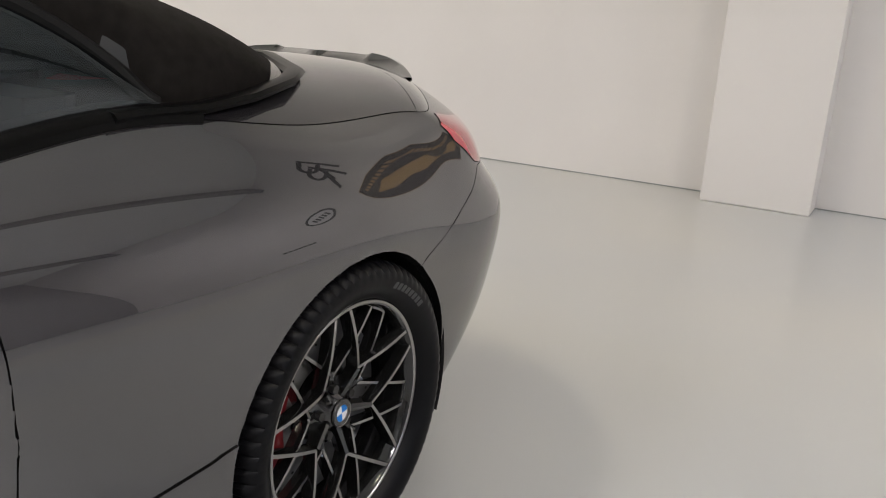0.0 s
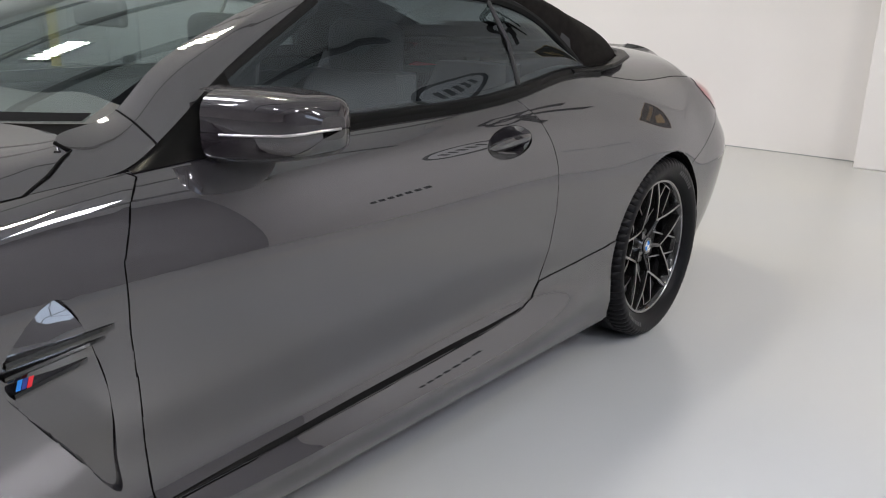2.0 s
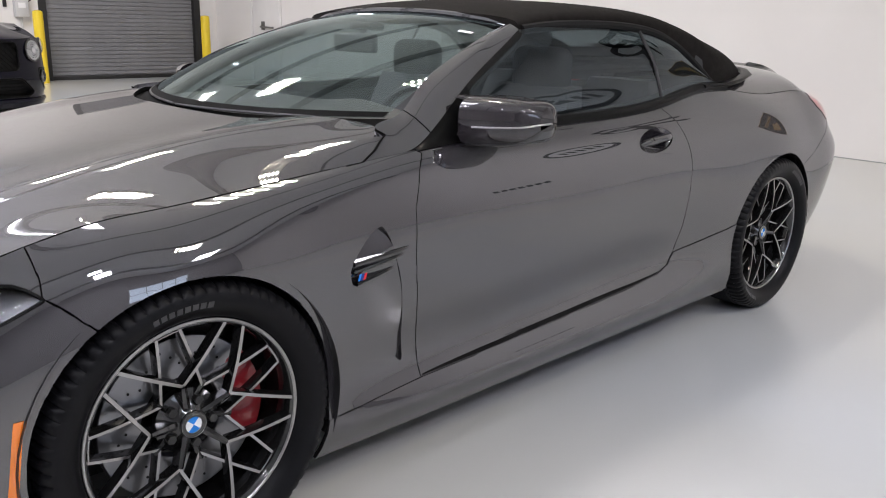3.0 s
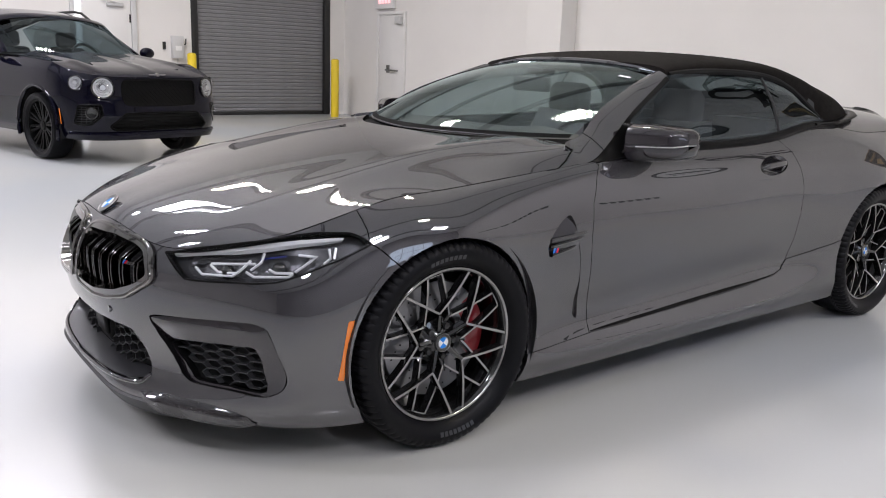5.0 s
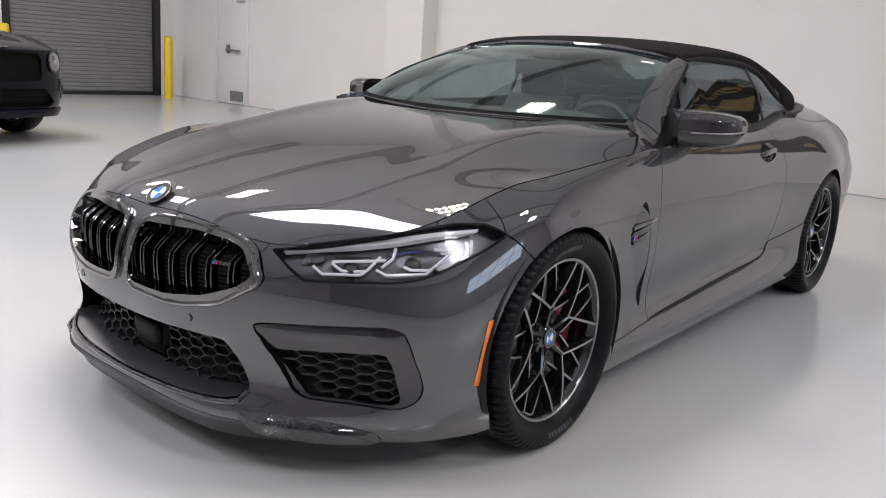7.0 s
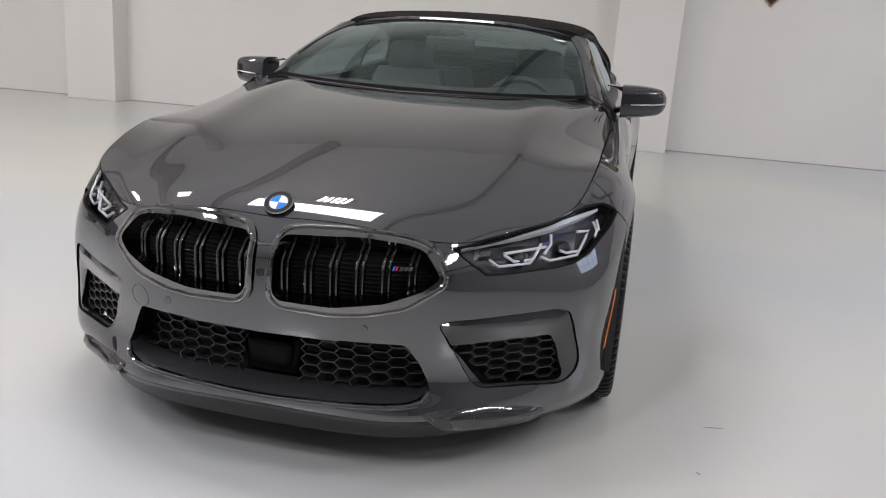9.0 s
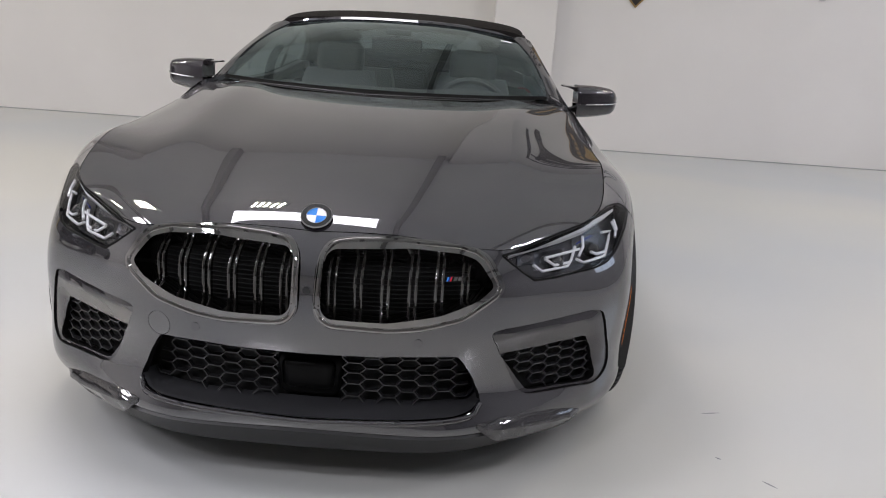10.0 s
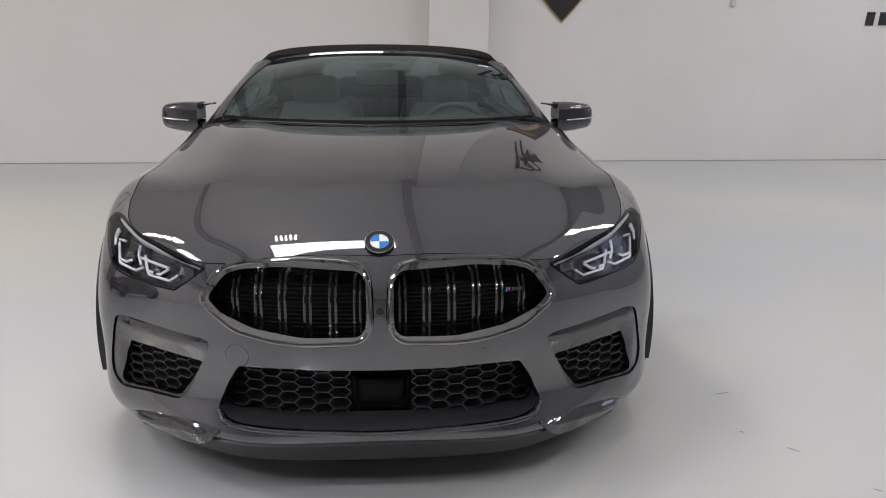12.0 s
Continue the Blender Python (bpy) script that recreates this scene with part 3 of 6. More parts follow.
def inside(points, poly):
    """Which points lie in a polygon."""
    x, y = np.asarray(points, float).T
    p = np.asarray(poly, float)
    hit = np.zeros(len(x), bool)
    for (x0, y0), (x1, y1) in zip(p, np.roll(p, -1, 0)):
        cross = ((y0 > y) != (y1 > y)) & (x < (x1 - x0) * (y - y0) / (y1 - y0 + 1e-12) + x0)
        hit ^= cross
    return hit


def normals(u, w):
    """Outward unit normals of the skin."""
    p = skin(u, w)
    n = np.cross(skin(np.asarray(u) + 2e-3, w) - p, skin(u, np.asarray(w) + 2e-2) - p)
    return n / np.linalg.norm(n, axis=-1, keepdims=True)


def place(points):
    return find(points, [0, 1, 2], 0, ROUND)


# ---- the convertible: panels cut from its skin ----
car = empty("convertible", "dark grey metallic sports convertible with a closed black cloth roof", "car")
HUB_F, HUB_R, HUB_Z = -1.4135, 1.4135, 0.347


def disc(y, z, r, n=44):
    return np.array([(y + r * math.cos(2 * math.pi * k / n), z + r * math.sin(2 * math.pi * k / n)) for k in range(n)])


CUT = {}
CUT["arch_front"] = side(disc(HUB_F, 0.35, 0.366))
CUT["arch_rear"] = side(disc(HUB_R, 0.352, 0.374))
for key in ("arch_front", "arch_rear"):
    low = CUT[key][:, 1] < 0.4
    CUT[key][low, 1] = -0.2
KIDNEY = [(.022, .655), (.045, .688), (.10, .698), (.21, .703), (.374, .692), (.423, .678), (.453, .658), (.494, .590), (.486, .568), (.398, .508), (.289, .484), (.205, .477), (.056, .482), (.030, .497), (.018, .524)]
KIDNEY_IN = [(.036, .645), (.056, .668), (.257, .678), (.371, .668), (.417, .653), (.466, .590), (.426, .558), (.337, .524), (.205, .503), (.056, .505), (.038, .526)]
CUT["kidney"] = front(refine(rounded(KIDNEY, 0.02)))
CUT["kidney_in"] = front(refine(rounded(KIDNEY_IN, 0.015)))
LAMP = [(.484, -2.183, .662), (.56, -2.118, .683), (.64, -2.04, .701), (.735, -1.945, .726), (.772, -1.885, .740), (.80, -1.83, .748), (.847, -1.747, .747), (.888, -1.70, .716), (.877, -1.77, .685),
        (.853, -1.844, .657), (.821, -1.92, .626), (.794, -1.963, .610), (.745, -2.017, .601), (.635, -2.114, .595), (.575, -2.16, .595), (.541, -2.174, .620), (.513, -2.181, .642)]
CUT["headlight"] = refine(rounded(place(LAMP), 0.02), step=0.05)
RECESS = [(.470, .466), (.50, .474), (.66, .482), (.77, .486), (.80, .474), (.838, .32), (.832, .282), (.80, .256), (.70, .264), (.586, .268), (.555, .288)]
CUT["recess"] = front(refine(rounded(RECESS, 0.02)))
MESH = [(.503, .392), (.62, .398), (.762, .404), (.797, .28), (.785, .266), (.70, .272), (.592, .276)]
CUT["side_mesh"] = front(refine(rounded(MESH, 0.015)))
INTAKE = [(.0, .401), (.20, .404), (.386, .404), (.402, .386), (.440, .314), (.456, .272), (.444, .252), (.399, .238), (.206, .231), (.0, .226)]
INTAKE_UW = front(INTAKE)
INTAKE_UW[[0, -1], 0] = -0.06
CUT["intake"] = refine(INTAKE_UW)
DOOR = [(-.722, .272), (-.725, .361), (-.740, .499), (-.753, .645), (-.746, .775), (-.71, .868), (-.68, .905), (-.60, .99), (.56, .99), (.587, .955), (.630, .909), (.655, .838),
        (.664, .746), (.667, .623), (.664, .498), (.643, .395), (.606, .350), (.529, .325), (.389, .312), (-.012, .293), (-.382, .278)]
CUT["door"] = side(refine(DOOR[:7], False, 0.05))
low = side(refine(DOOR[9:], False, 0.05))
top = np.array([(CUT["door"][-1, 0], RISE + 0.2), (low[0, 0], RISE + 0.2)])
CUT["door"] = np.vstack([CUT["door"], top, low])
SILL = [(-1.12, .252), (-.92, .258), (-.722, .270), (-.382, .276), (-.012, .291), (.389, .310), (.529, .323), (.606, .348), (.643, .393), (.85, .422), (1.06, .455)]
line = side(refine(SILL, False, 0.05))
CUT["sill"] = np.vstack([line, [(line[-1, 0], -0.2), (line[0, 0], -0.2)]])
line = place([(.80, -1.70, .80), (.879, -1.702, .716), (.935, -1.641, .665), (.945, -1.55, .60), (.93, -1.5, .40), (.92, -1.5, .2)])
CUT["nose"] = np.vstack([refine(line, False, 0.05), [(line[-1, 0], -0.3), (-0.1, -0.3), (-0.1, RISE + 0.2), (line[0, 0], RISE + 0.2)]])
TAILLAMP = [(.766, 1.946, .951), (.72, 2.14, .93), (.66, 2.26, .915), (.60, 2.33, .885), (.72, 2.22, .845), (.85, 2.07, .826), (.862, 2.018, .832), (.842, 1.933, .894), (.808, 1.911, .93)]
CUT["taillight"] = refine(rounded(place(TAILLAMP), 0.03), step=0.05)
line = place([(.40, 2.47, .74), (.66, 2.36, .80), (.80, 2.16, .818), (.856, 2.042, .822), (.888, 1.968, .778), (.911, 1.87, .737), (.928, 1.774, .693), (.942, 1.664, .657), (.955, 1.5, .55)])
CUT["tail_end"] = np.vstack([[(ROUND + 0.1, line[0, 1])], refine(line, False, 0.05), [(line[-1, 0], -0.3), (ROUND + 0.1, -0.3)]])
VENT = [(-.868, .742), (-.90, .730), (-.935, .700), (-.965, .668), (-.982, .634), (-.973, .600), (-.90, .495), (-.84, .408), (-.800, .342), (-.785, .332), (-.780, .345), (-.79, .42), (-.80, .55), (-.835, .68)]
CUT["vent"] = side(refine(rounded(VENT, 0.012)))
HANDLE = [(.45 + .112 * math.cos(a), .853 + .010 * math.cos(a) + .041 * math.sin(a)) for a in np.linspace(0, 2 * math.pi, 29)[:-1]]
CUT["handle_bowl"] = side(HANDLE)

flat = bmesh.new()
NU, NW = 170, 50
sheet(flat, [[(ROUND * i / NU, RISE * j / NW, 0) for j in range(NW + 1)] for i in range(NU + 1)])


def reach(f):
    xs, ys = [v.co.x for v in f.verts], [v.co.y for v in f.verts]
    return min(xs), max(xs), min(ys), max(ys)


for poly in CUT.values():
    (px0, py0), (px1, py1) = poly.min(0) - 0.01, poly.max(0) + 0.01
    near = {}
    for f in flat.faces:
        r = reach(f)
        if r[0] < px1 and r[1] > px0 and r[2] < py1 and r[3] > py0:
            near[f] = r
    for a, b in zip(poly, np.roll(poly, -1, 0)):
        d = b - a
        if np.linalg.norm(d) < 1e-5:
            continue
        lo, hi = np.minimum(a, b) - 1e-4, np.maximum(a, b) + 1e-4
        faces = [f for f, r in near.items() if r[0] < hi[0] and r[1] > lo[0] and r[2] < hi[1] and r[3] > lo[1]]
        if not faces:
            continue
        geom = list({x for f in faces for x in (*f.verts, *f.edges)}) + faces
        made = bmesh.ops.bisect_plane(flat, geom=geom, dist=1e-5, plane_co=(*a, 0), plane_no=(d[1], -d[0], 0))["geom"]
        for f in made:
            if isinstance(f, bmesh.types.BMFace):
                near[f] = reach(f)
flat.verts.index_update()
UW = np.array([v.co[:2] for v in flat.verts])
FACES = [[v.index for v in f.verts] for f in flat.faces]
MIDS = np.array([UW[f].mean(0) for f in FACES])
flat.free()
KIND = np.array(["fender"] * len(FACES), dtype=object)
KIND[MIDS[:, 0] > STATIONS[9]] = "quarter"
for key, label in (("nose", "nose"), ("tail_end", "tail_end"), ("sill", "sill"), ("door", "door"), ("recess", "recess"), ("side_mesh", "hole"), ("kidney", "kidney"),
                   ("kidney_in", "hole"), ("headlight", "headlight"), ("intake", "hole"), ("taillight", "taillight"), ("vent", "vent"), ("handle_bowl", "handle_bowl"),
                   ("arch_front", "hole"), ("arch_rear", "hole")):
    hit = inside(MIDS, CUT[key])
    if key == "sill":
        hit &= KIND == np.where(MIDS[:, 0] > STATIONS[9], "quarter", "fender")
    KIND[hit] = label


def panel(name, kind, mat, sides=(1,), offset=0.0, rim=0.012, inset=0.0026, parent=None, label="", seam=True):
    """A body panel: the skin's faces of one kind, on the left (1), the right (-1) or both, with its edges turned in. offset: metres out, a number or a function of (u, w, place)."""
    faces = [f for f, k in zip(FACES, KIND) if k == kind]
    used = sorted({i for f in faces for i in f})
    back = {i: n for n, i in enumerate(used)}
    u, w = UW[used].T
    p, n = skin(u, w), normals(u, w)
    out = offset(u, w, p) if callable(offset) else np.full(len(u), offset)
    p = p + n * out[:, None]
    bm = bmesh.new()
    for s in sides:
        q, m = p * (s, 1, 1), n * (s, 1, 1)
        q[np.abs(u) < 1e-6, 0] = 0
        verts = [bm.verts.new(c) for c in q]
        for f in faces:
            ids = [verts[back[i]] for i in f]
            try:
                bm.faces.new(ids[::-1] if s > 0 else ids)
            except ValueError:
                pass
    if len(sides) > 1:
        bmesh.ops.remove_doubles(bm, verts=bm.verts, dist=1e-5)
    bm.normal_update()
    if rim:
        edges = [e for e in bm.edges if e.is_boundary and not all(abs(v.co.x) < 1e-5 for v in e.verts)]
        normal = {v: v.normal.copy() for e in edges for v in e.verts}
        move = {}
        for v in normal:
            c = sum((f.calc_center_median() for f in v.link_faces), Vector()) / max(1, len(v.link_faces)) - v.co
            c -= normal[v] * c.dot(normal[v])
            if abs(v.co.x) < 1e-5:
                c.x = 0
            move[v] = c.normalized() * min(inset, 0.4 * c.length) if c.length > 1e-6 else Vector()
        for v, d in move.items():
            v.co += d
        made = bmesh.ops.extrude_edge_only(bm, edges=edges)["geom"]
        for v in [g for g in made if isinstance(g, bmesh.types.BMVert)]:
            near = min((o for e in v.link_edges for o in e.verts if o is not v and o in normal), key=lambda o: (o.co - v.co).length, default=None)
            if near:
                v.co -= normal[near] * rim
        if seam:
            for f in made:
                if isinstance(f, bmesh.types.BMFace):
                    f.material_index = 1
    ob = part(name, bm, mat, parent or car, label)
    ob.data.materials.append(SEAM)
    return ob


def sided(name, kind, mat, **more):
    return [panel(name, kind, mat, sides=(s,), **more) for s in (1, -1)]


panel("front_bumper", "nose", PAINT, (1, -1), rim=0.02)
panel("rear_bumper", "tail_end", PAINT, (1, -1), rim=0.02)
sided("front_fender", "fender", PAINT, rim=0.025, seam=False)
sided("rear_fender", "quarter", PAINT, rim=0.025)
sided("sill_panel", "sill", PAINT, offset=0.004)
doors = sided("door", "door", PAINT)


def vent_depth(u, w, p):
    edge = np.interp(p[:, 2], [.33, .50, .634, .70, .742], [-.80, -.90, -.985, -.935, -.868])
    return -0.016 * np.clip(1 - (p[:, 1] - edge) / 0.10, 0, 1) ** 0.8 - 0.001


def bowl_depth(u, w, p):
    r2 = ((p[:, 1] - .45) / .112) ** 2 + ((p[:, 2] - .853) / .041) ** 2
    return -0.030 * np.clip(1 - r2, 0, 1) ** 0.6 - 0.001


def blade_depth(u, w, p):
    """The upper blade starts flush, then leans back to the mesh; the outer post stays nearly flush."""
    post = np.clip((p[:, 0] - .765) / .03, 0, 1)
    lean = np.interp(p[:, 2], [.25, .385, .405, .450, .460, .474], [.014, .016, .012, .003, .003, .013])
    return -(.005 * post + lean * (1 - post))


sided("fender_vent", "vent", PAINT, offset=vent_depth, rim=0, label="recessed gill panel behind the front wheel")
for d, s in zip(doors, (1, -1)):
    panel("handle_bowl", "handle_bowl", PAINT, (s,), offset=bowl_depth, rim=0, parent=d)
sided("intake_surround", "recess", PURPLE, offset=blade_depth, rim=0.03, inset=.004)
sided("taillight", "taillight", TAIL, offset=0.002, rim=0.03, label="red wraparound tail light lens")
headlights = sided("headlight", "headlight", CLEAR, offset=0.001, rim=0.012, label="clear headlight lens over silver light bars")
grilles = [panel("kidney_grille", "kidney", CHROME, (s,), offset=0.010, rim=0.07, inset=0.001, seam=False, label="dark chrome grille surround with black upright slats") for s in (1, -1)]


# black strip along the foot of each door
for d, s in zip(doors, (1, -1)):
    bm = bmesh.new()
    rows = []
    for t in np.linspace(0, 1, 30):
        y = -.715 + 1.26 * t
        z = np.interp(y, [q[0] for q in SILL], [q[1] for q in SILL]) + .003
        h = .003 + .011 * math.sin(math.pi * t) ** .7
        u = side([(y, z), (y, z + h * .55), (y, z + h)])
        p, n = skin(u[:, 0], u[:, 1]), normals(u[:, 0], u[:, 1])
        rows.append([(s * c[0], c[1], c[2]) for c in p + n * np.array([[.0035], [.003], [.0005]])])
    sheet(bm, rows)
    bmesh.ops.recalc_face_normals(bm, faces=bm.faces)
    part("door_foot_strip", bm, BELT, d, "black strip along the door's foot")


# inner shell that shows as black in the gaps
def shell(u0, u1, w0, w1, depth, nu=40, nw=14):
    uu, ww = np.meshgrid(np.linspace(u0, u1, nu), np.linspace(w0, w1, nw), indexing="ij")
    p = skin(uu, ww) - normals(uu, ww) * depth
    return p


INNER = [(0.0, 1.15, 0.3, 6.7, 0.10), (STATIONS[7] + 0.05, STATIONS[11] - 0.06, 0.3, 6.8, 0.045), (STATIONS[13] + 0.05, ROUND, 0.3, 6.8, 0.05),
         (STATIONS[5], STATIONS[7] + 0.1, 5.7, 6.85, 0.03), (STATIONS[11] - 0.1, STATIONS[13] + 0.1, 5.4, 6.85, 0.03)]
for u0, u1, w0, w1, depth in INNER:
    p = shell(u0, u1, w0, w1, depth)
    for g, flip in ((p, False), (mirror_x(p), True)):
        bm = bmesh.new()
        sheet(bm, g, flip)
        part("inner_shell", bm, DARK, car)

# floor pan and wheel wells
bm = bmesh.new()
box(bm, -.62, .62, -2.05, 2.15, .15, .19, 0.01)
box(bm, -.84, .84, -1.0, 1.0, .15, .19, 0.01)
part("underbody", bm, BLACK, car, "black underbody tray")
for y in (HUB_F, HUB_R):
    for s in (1, -1):
        bm = bmesh.new()
        arc = [(HUB_Z + .005 + .385 * math.sin(a), y + .385 * math.cos(a)) for a in np.linspace(-0.35, math.pi + 0.35, 36)]
        sheet(bm, [[(s * x, yy, zz) for zz, yy in arc] for x in (.93, .90, .62)])
        box(bm, s * .62 - .005, s * .62 + .005, y - .38, y + .38, .16, .72)
        part("wheel_well", bm, BLACK, car)

# ---- bonnet, rear deck, soft roof and glass ----
U7 = spline(STATIONS, BELTS[7])
centre_hood = spline([0, .12, .35, .6, .8, 1.0], [(0, -2.245, .705), (0, -2.19, .742), (0, -1.95, .818), (0, -1.62, .888), (0, -1.30, .937), (0, -.985, .972)])
U_A, U_B = STATIONS[3] + 0.10, STATIONS[8] - 0.09


def hood_row(b, n=41):
    a = np.linspace(0, 1, n)[:, None]
    c, e = centre_hood(b), U7(U_A + (U_B - U_A) * b)
    ridge = 0.014 * np.exp(-((a - .665) / .12) ** 2) * b ** 0.6
    row = np.hstack([a * e[0], c[1] + (e[1] - c[1]) * a ** 2.2, c[2] + (e[2] - c[2]) * a ** (3.0 + 10 * b ** 6 + 14 * b ** 12) + ridge])
    row[:, 1] += .15 * np.exp(-((a[:, 0] - .8) / .22) ** 2) * max(0, (b - .7) / .3) ** 2
    return row


b_line = np.linspace(0, 1, 60) ** 1.15
first = U7(np.linspace(0, 1, 41) * U_A) - hood_row(0)
hood = np.stack([hood_row(b) + first * (1 - b) ** 5 for b in b_line])


def hood_edge(b):
    """The bonnet's outer edge, which turns in to a rounded rear corner."""
    full = hood_row(b, 201)
    return full[int(round(200 * (1 - .05 * max(0, (b - .93) / .07) ** 1.8)))]


for k, b in enumerate(b_line):
    if b > .93:
        full, keep = hood_row(b, 401), 1 - .05 * ((b - .93) / .07) ** 1.8
        hood[k] = full[np.round(np.linspace(0, 400 * keep, 41)).astype(int)]


def closed_sheet(name, grid, mat, rim=0.015, parent=None, label="", gap=0.0035):
    """A panel over both halves of the car from its left half, with its edges turned down."""
    whole = np.concatenate([mirror_x(grid)[:, :0:-1], grid], axis=1)
    bm = bmesh.new()
    sheet(bm, whole)
    bm.normal_update()
    if sum(f.normal.z for f in bm.faces) < 0:
        bmesh.ops.reverse_faces(bm, faces=bm.faces)
        bm.normal_update()
    edges = [e for e in bm.edges if e.is_boundary]
    ring = {v: v.normal.copy() for e in edges for v in e.verts}
    for v in ring:
        c = sum((f.calc_center_median() for f in v.link_faces), Vector()) / len(v.link_faces) - v.co
        c -= ring[v] * c.dot(ring[v])
        v.co += c.normalized() * min(gap, 0.4 * c.length)
    made = bmesh.ops.extrude_edge_only(bm, edges=edges)["geom"]
    for v in [g for g in made if isinstance(g, bmesh.types.BMVert)]:
        v.co.z -= rim
    for f in made:
        if isinstance(f, bmesh.types.BMFace):
            f.material_index = 1
    ob = part(name, bm, mat, parent or car, label)
    ob.data.materials.append(SEAM if mat is not CLOTH else CLOTH)
    return ob


closed_sheet("bonnet", hood, PAINT, label="long sculpted grey bonnet with two raised ribs")

# rear deck
centre_deck = spline([0, .3, .6, .85, 1.0], [(0, 1.40, 1.075), (0, 1.68, 1.082), (0, 2.0, 1.074), (0, 2.28, 1.05), (0, 2.43, 1.02)])
D_A, D_B = STATIONS[11] + 0.11, STATIONS[14] + 0.02


def deck_row(b, n=31):
    a = np.linspace(0, 1, n)[:, None]
    c, e = centre_deck(b), U7(D_A + (D_B - D_A) * b)
    return np.hstack([a * e[0], c[1] + (e[1] - c[1]) * a ** 2.4, c[2] + (e[2] - c[2]) * a ** (7 - 3 * b)])


last = U7(ROUND - np.linspace(0, 1, 31) * (ROUND - D_B)) - deck_row(1)
deck = np.stack([deck_row(b) + last * b ** 5 for b in np.linspace(0, 1, 50)])
closed_sheet("tonneau_cover", deck[:38], PAINT, gap=.0015)
closed_sheet("boot_lid", deck[37:], PAINT, gap=.0015)
# spoiler lip along the deck's rear edge
bm = bmesh.new()
xs = np.linspace(-.455, .455, 61)
rows = []
tail = deck[-1]
for x in xs:
    t = abs(x) / .455
    y, z = np.interp(abs(x), tail[:, 0], tail[:, 1]), np.interp(abs(x), tail[:, 0], tail[:, 2])
    h = .040 * (1 - t ** 5) + .004 - .009 * np.clip((.21 - abs(x)) / .02, 0, 1)
    rows.append([(x, y - .10, z + .012), (x, y - .05, z + .012 + .30 * h), (x, y - .01, z + .008 + h), (x, y + .008, z + .006 + h), (x, y + .010, z + h - .004), (x, y + .002, z + .001), (x, y - .03, z - .012)])
sheet(bm, rows)
bmesh.ops.recalc_face_normals(bm, faces=bm.faces)
part("spoiler", bm, GLOSS, car, "gloss black boot lip spoiler")

# soft roof
roof_mid = spline([0, .2, .45, .7, .85, 1.0], [(0, -.07, 1.292), (0, .15, 1.330), (0, .45, 1.345), (0, .95, 1.310), (0, 1.38, 1.225), (0, 1.80, 1.085)])
roof_edge = spline([0, .2, .4, .55, .66, .72, .78, .88, 1.0], [(.602, -.035, 1.240), (.614, .18, 1.262), (.622, .55, 1.262), (.642, .80, 1.228), (.668, .965, 1.152), (.700, 1.045, 1.085), (.728, 1.085, 1.040), (.722, 1.25, 1.045), (.672, 1.43, 1.064)])


def roof_row(b, n=33, lift=0.0):
    a = np.linspace(0, 1, n)[:, None]
    c, e = roof_mid(b), roof_edge(b)
    t = a * math.pi / 2
    k = 0.62 - 0.14 * min(1, max(0, (b - 0.45) / 0.3))
    return np.hstack([e[0] * np.sin(t) ** 0.95, c[1] + (e[1] - c[1]) * np.sin(t) ** 2.2, e[2] + (c[2] - e[2]) * np.cos(t) ** k + lift])


roof = np.stack([roof_row(b) for b in np.linspace(0, 1, 54)])
soft_top = closed_sheet("soft_top", roof, CLOTH, rim=0.02, label="closed black cloth soft top")
bm = bmesh.new()
bm.from_mesh(soft_top.data)
hole = [f for f in bm.faces if abs(f.calc_center_median().x) < .40 and 1.22 < f.calc_center_median().y < 1.58 and f.normal.z > .3]
bmesh.ops.delete(bm, geom=hole, context="FACES")
bm.to_mesh(soft_top.data)
bm.free()
bm = bmesh.new()
sheet(bm, [[(s * p[0], p[1], p[2] - .004) for s, p in [(-1, q) for q in row[16:0:-1]] + [(1, q) for q in row[:17]]] for row in roof[38:51]])
rear_glass = part("rear_window", bm, GLASS, car, "tinted rear window in the soft top")
rear_glass.visible_shadow = False
bm = bmesh.new()
edge = [tuple(roof_edge(b) + (.002, -.006, -.010)) for b in np.linspace(.03, .78, 40)]
tube(bm, edge, .016, 8)
part("roof_seal", bm, SEAL, car, "black rubber window seal")
bm = bmesh.new()
tube(bm, [(-x, y, z) for x, y, z in edge], .016, 8)
part("roof_seal", bm, SEAL, car, "black rubber window seal")
# moulding round the roof's foot
bm = bmesh.new()
foot = [U7(STATIONS[10] + t * (STATIONS[11] - STATIONS[10])) + (-.008 * t, 0, .012) for t in np.linspace(.8, 1, 5)]
foot += [(.752, 1.16, 1.022), (.738, 1.30, 1.034), (.702, 1.45, 1.054), (.63, 1.56, 1.064), (.37, 1.76, 1.078), (0, 1.845, 1.083)]
foot = [tuple(p) for p in foot]
tube(bm, foot + [(-x, y, z) for x, y, z in foot[-2::-1]], .024, 8, flat=0.5)
part("roof_foot_trim", bm, BELT, car, "gloss black moulding round the roof's foot")

# belt moulding
for s in (1, -1):
    bm = bmesh.new()
    us = np.linspace(STATIONS[8] + .30, STATIONS[11] + .11, 40)
    rows = []
    for u in us:
        p = U7(u)
        k = min(1, .25 + (u - us[0]) / .10)
        rows.append([(s * (p[0] + dx * (k if dx > 0 else 1)), p[1], p[2] + dz * k) for dx, dz in ((.003, -.012), (.010, -.006), (.011, .008), (.003, .020), (-.006, .024), (-.07, .026), (-.07, -.02))])
    sheet(bm, rows)
    bmesh.ops.recalc_face_normals(bm, faces=bm.faces)
    part("belt_trim", bm, BELT, car, "gloss black belt moulding")


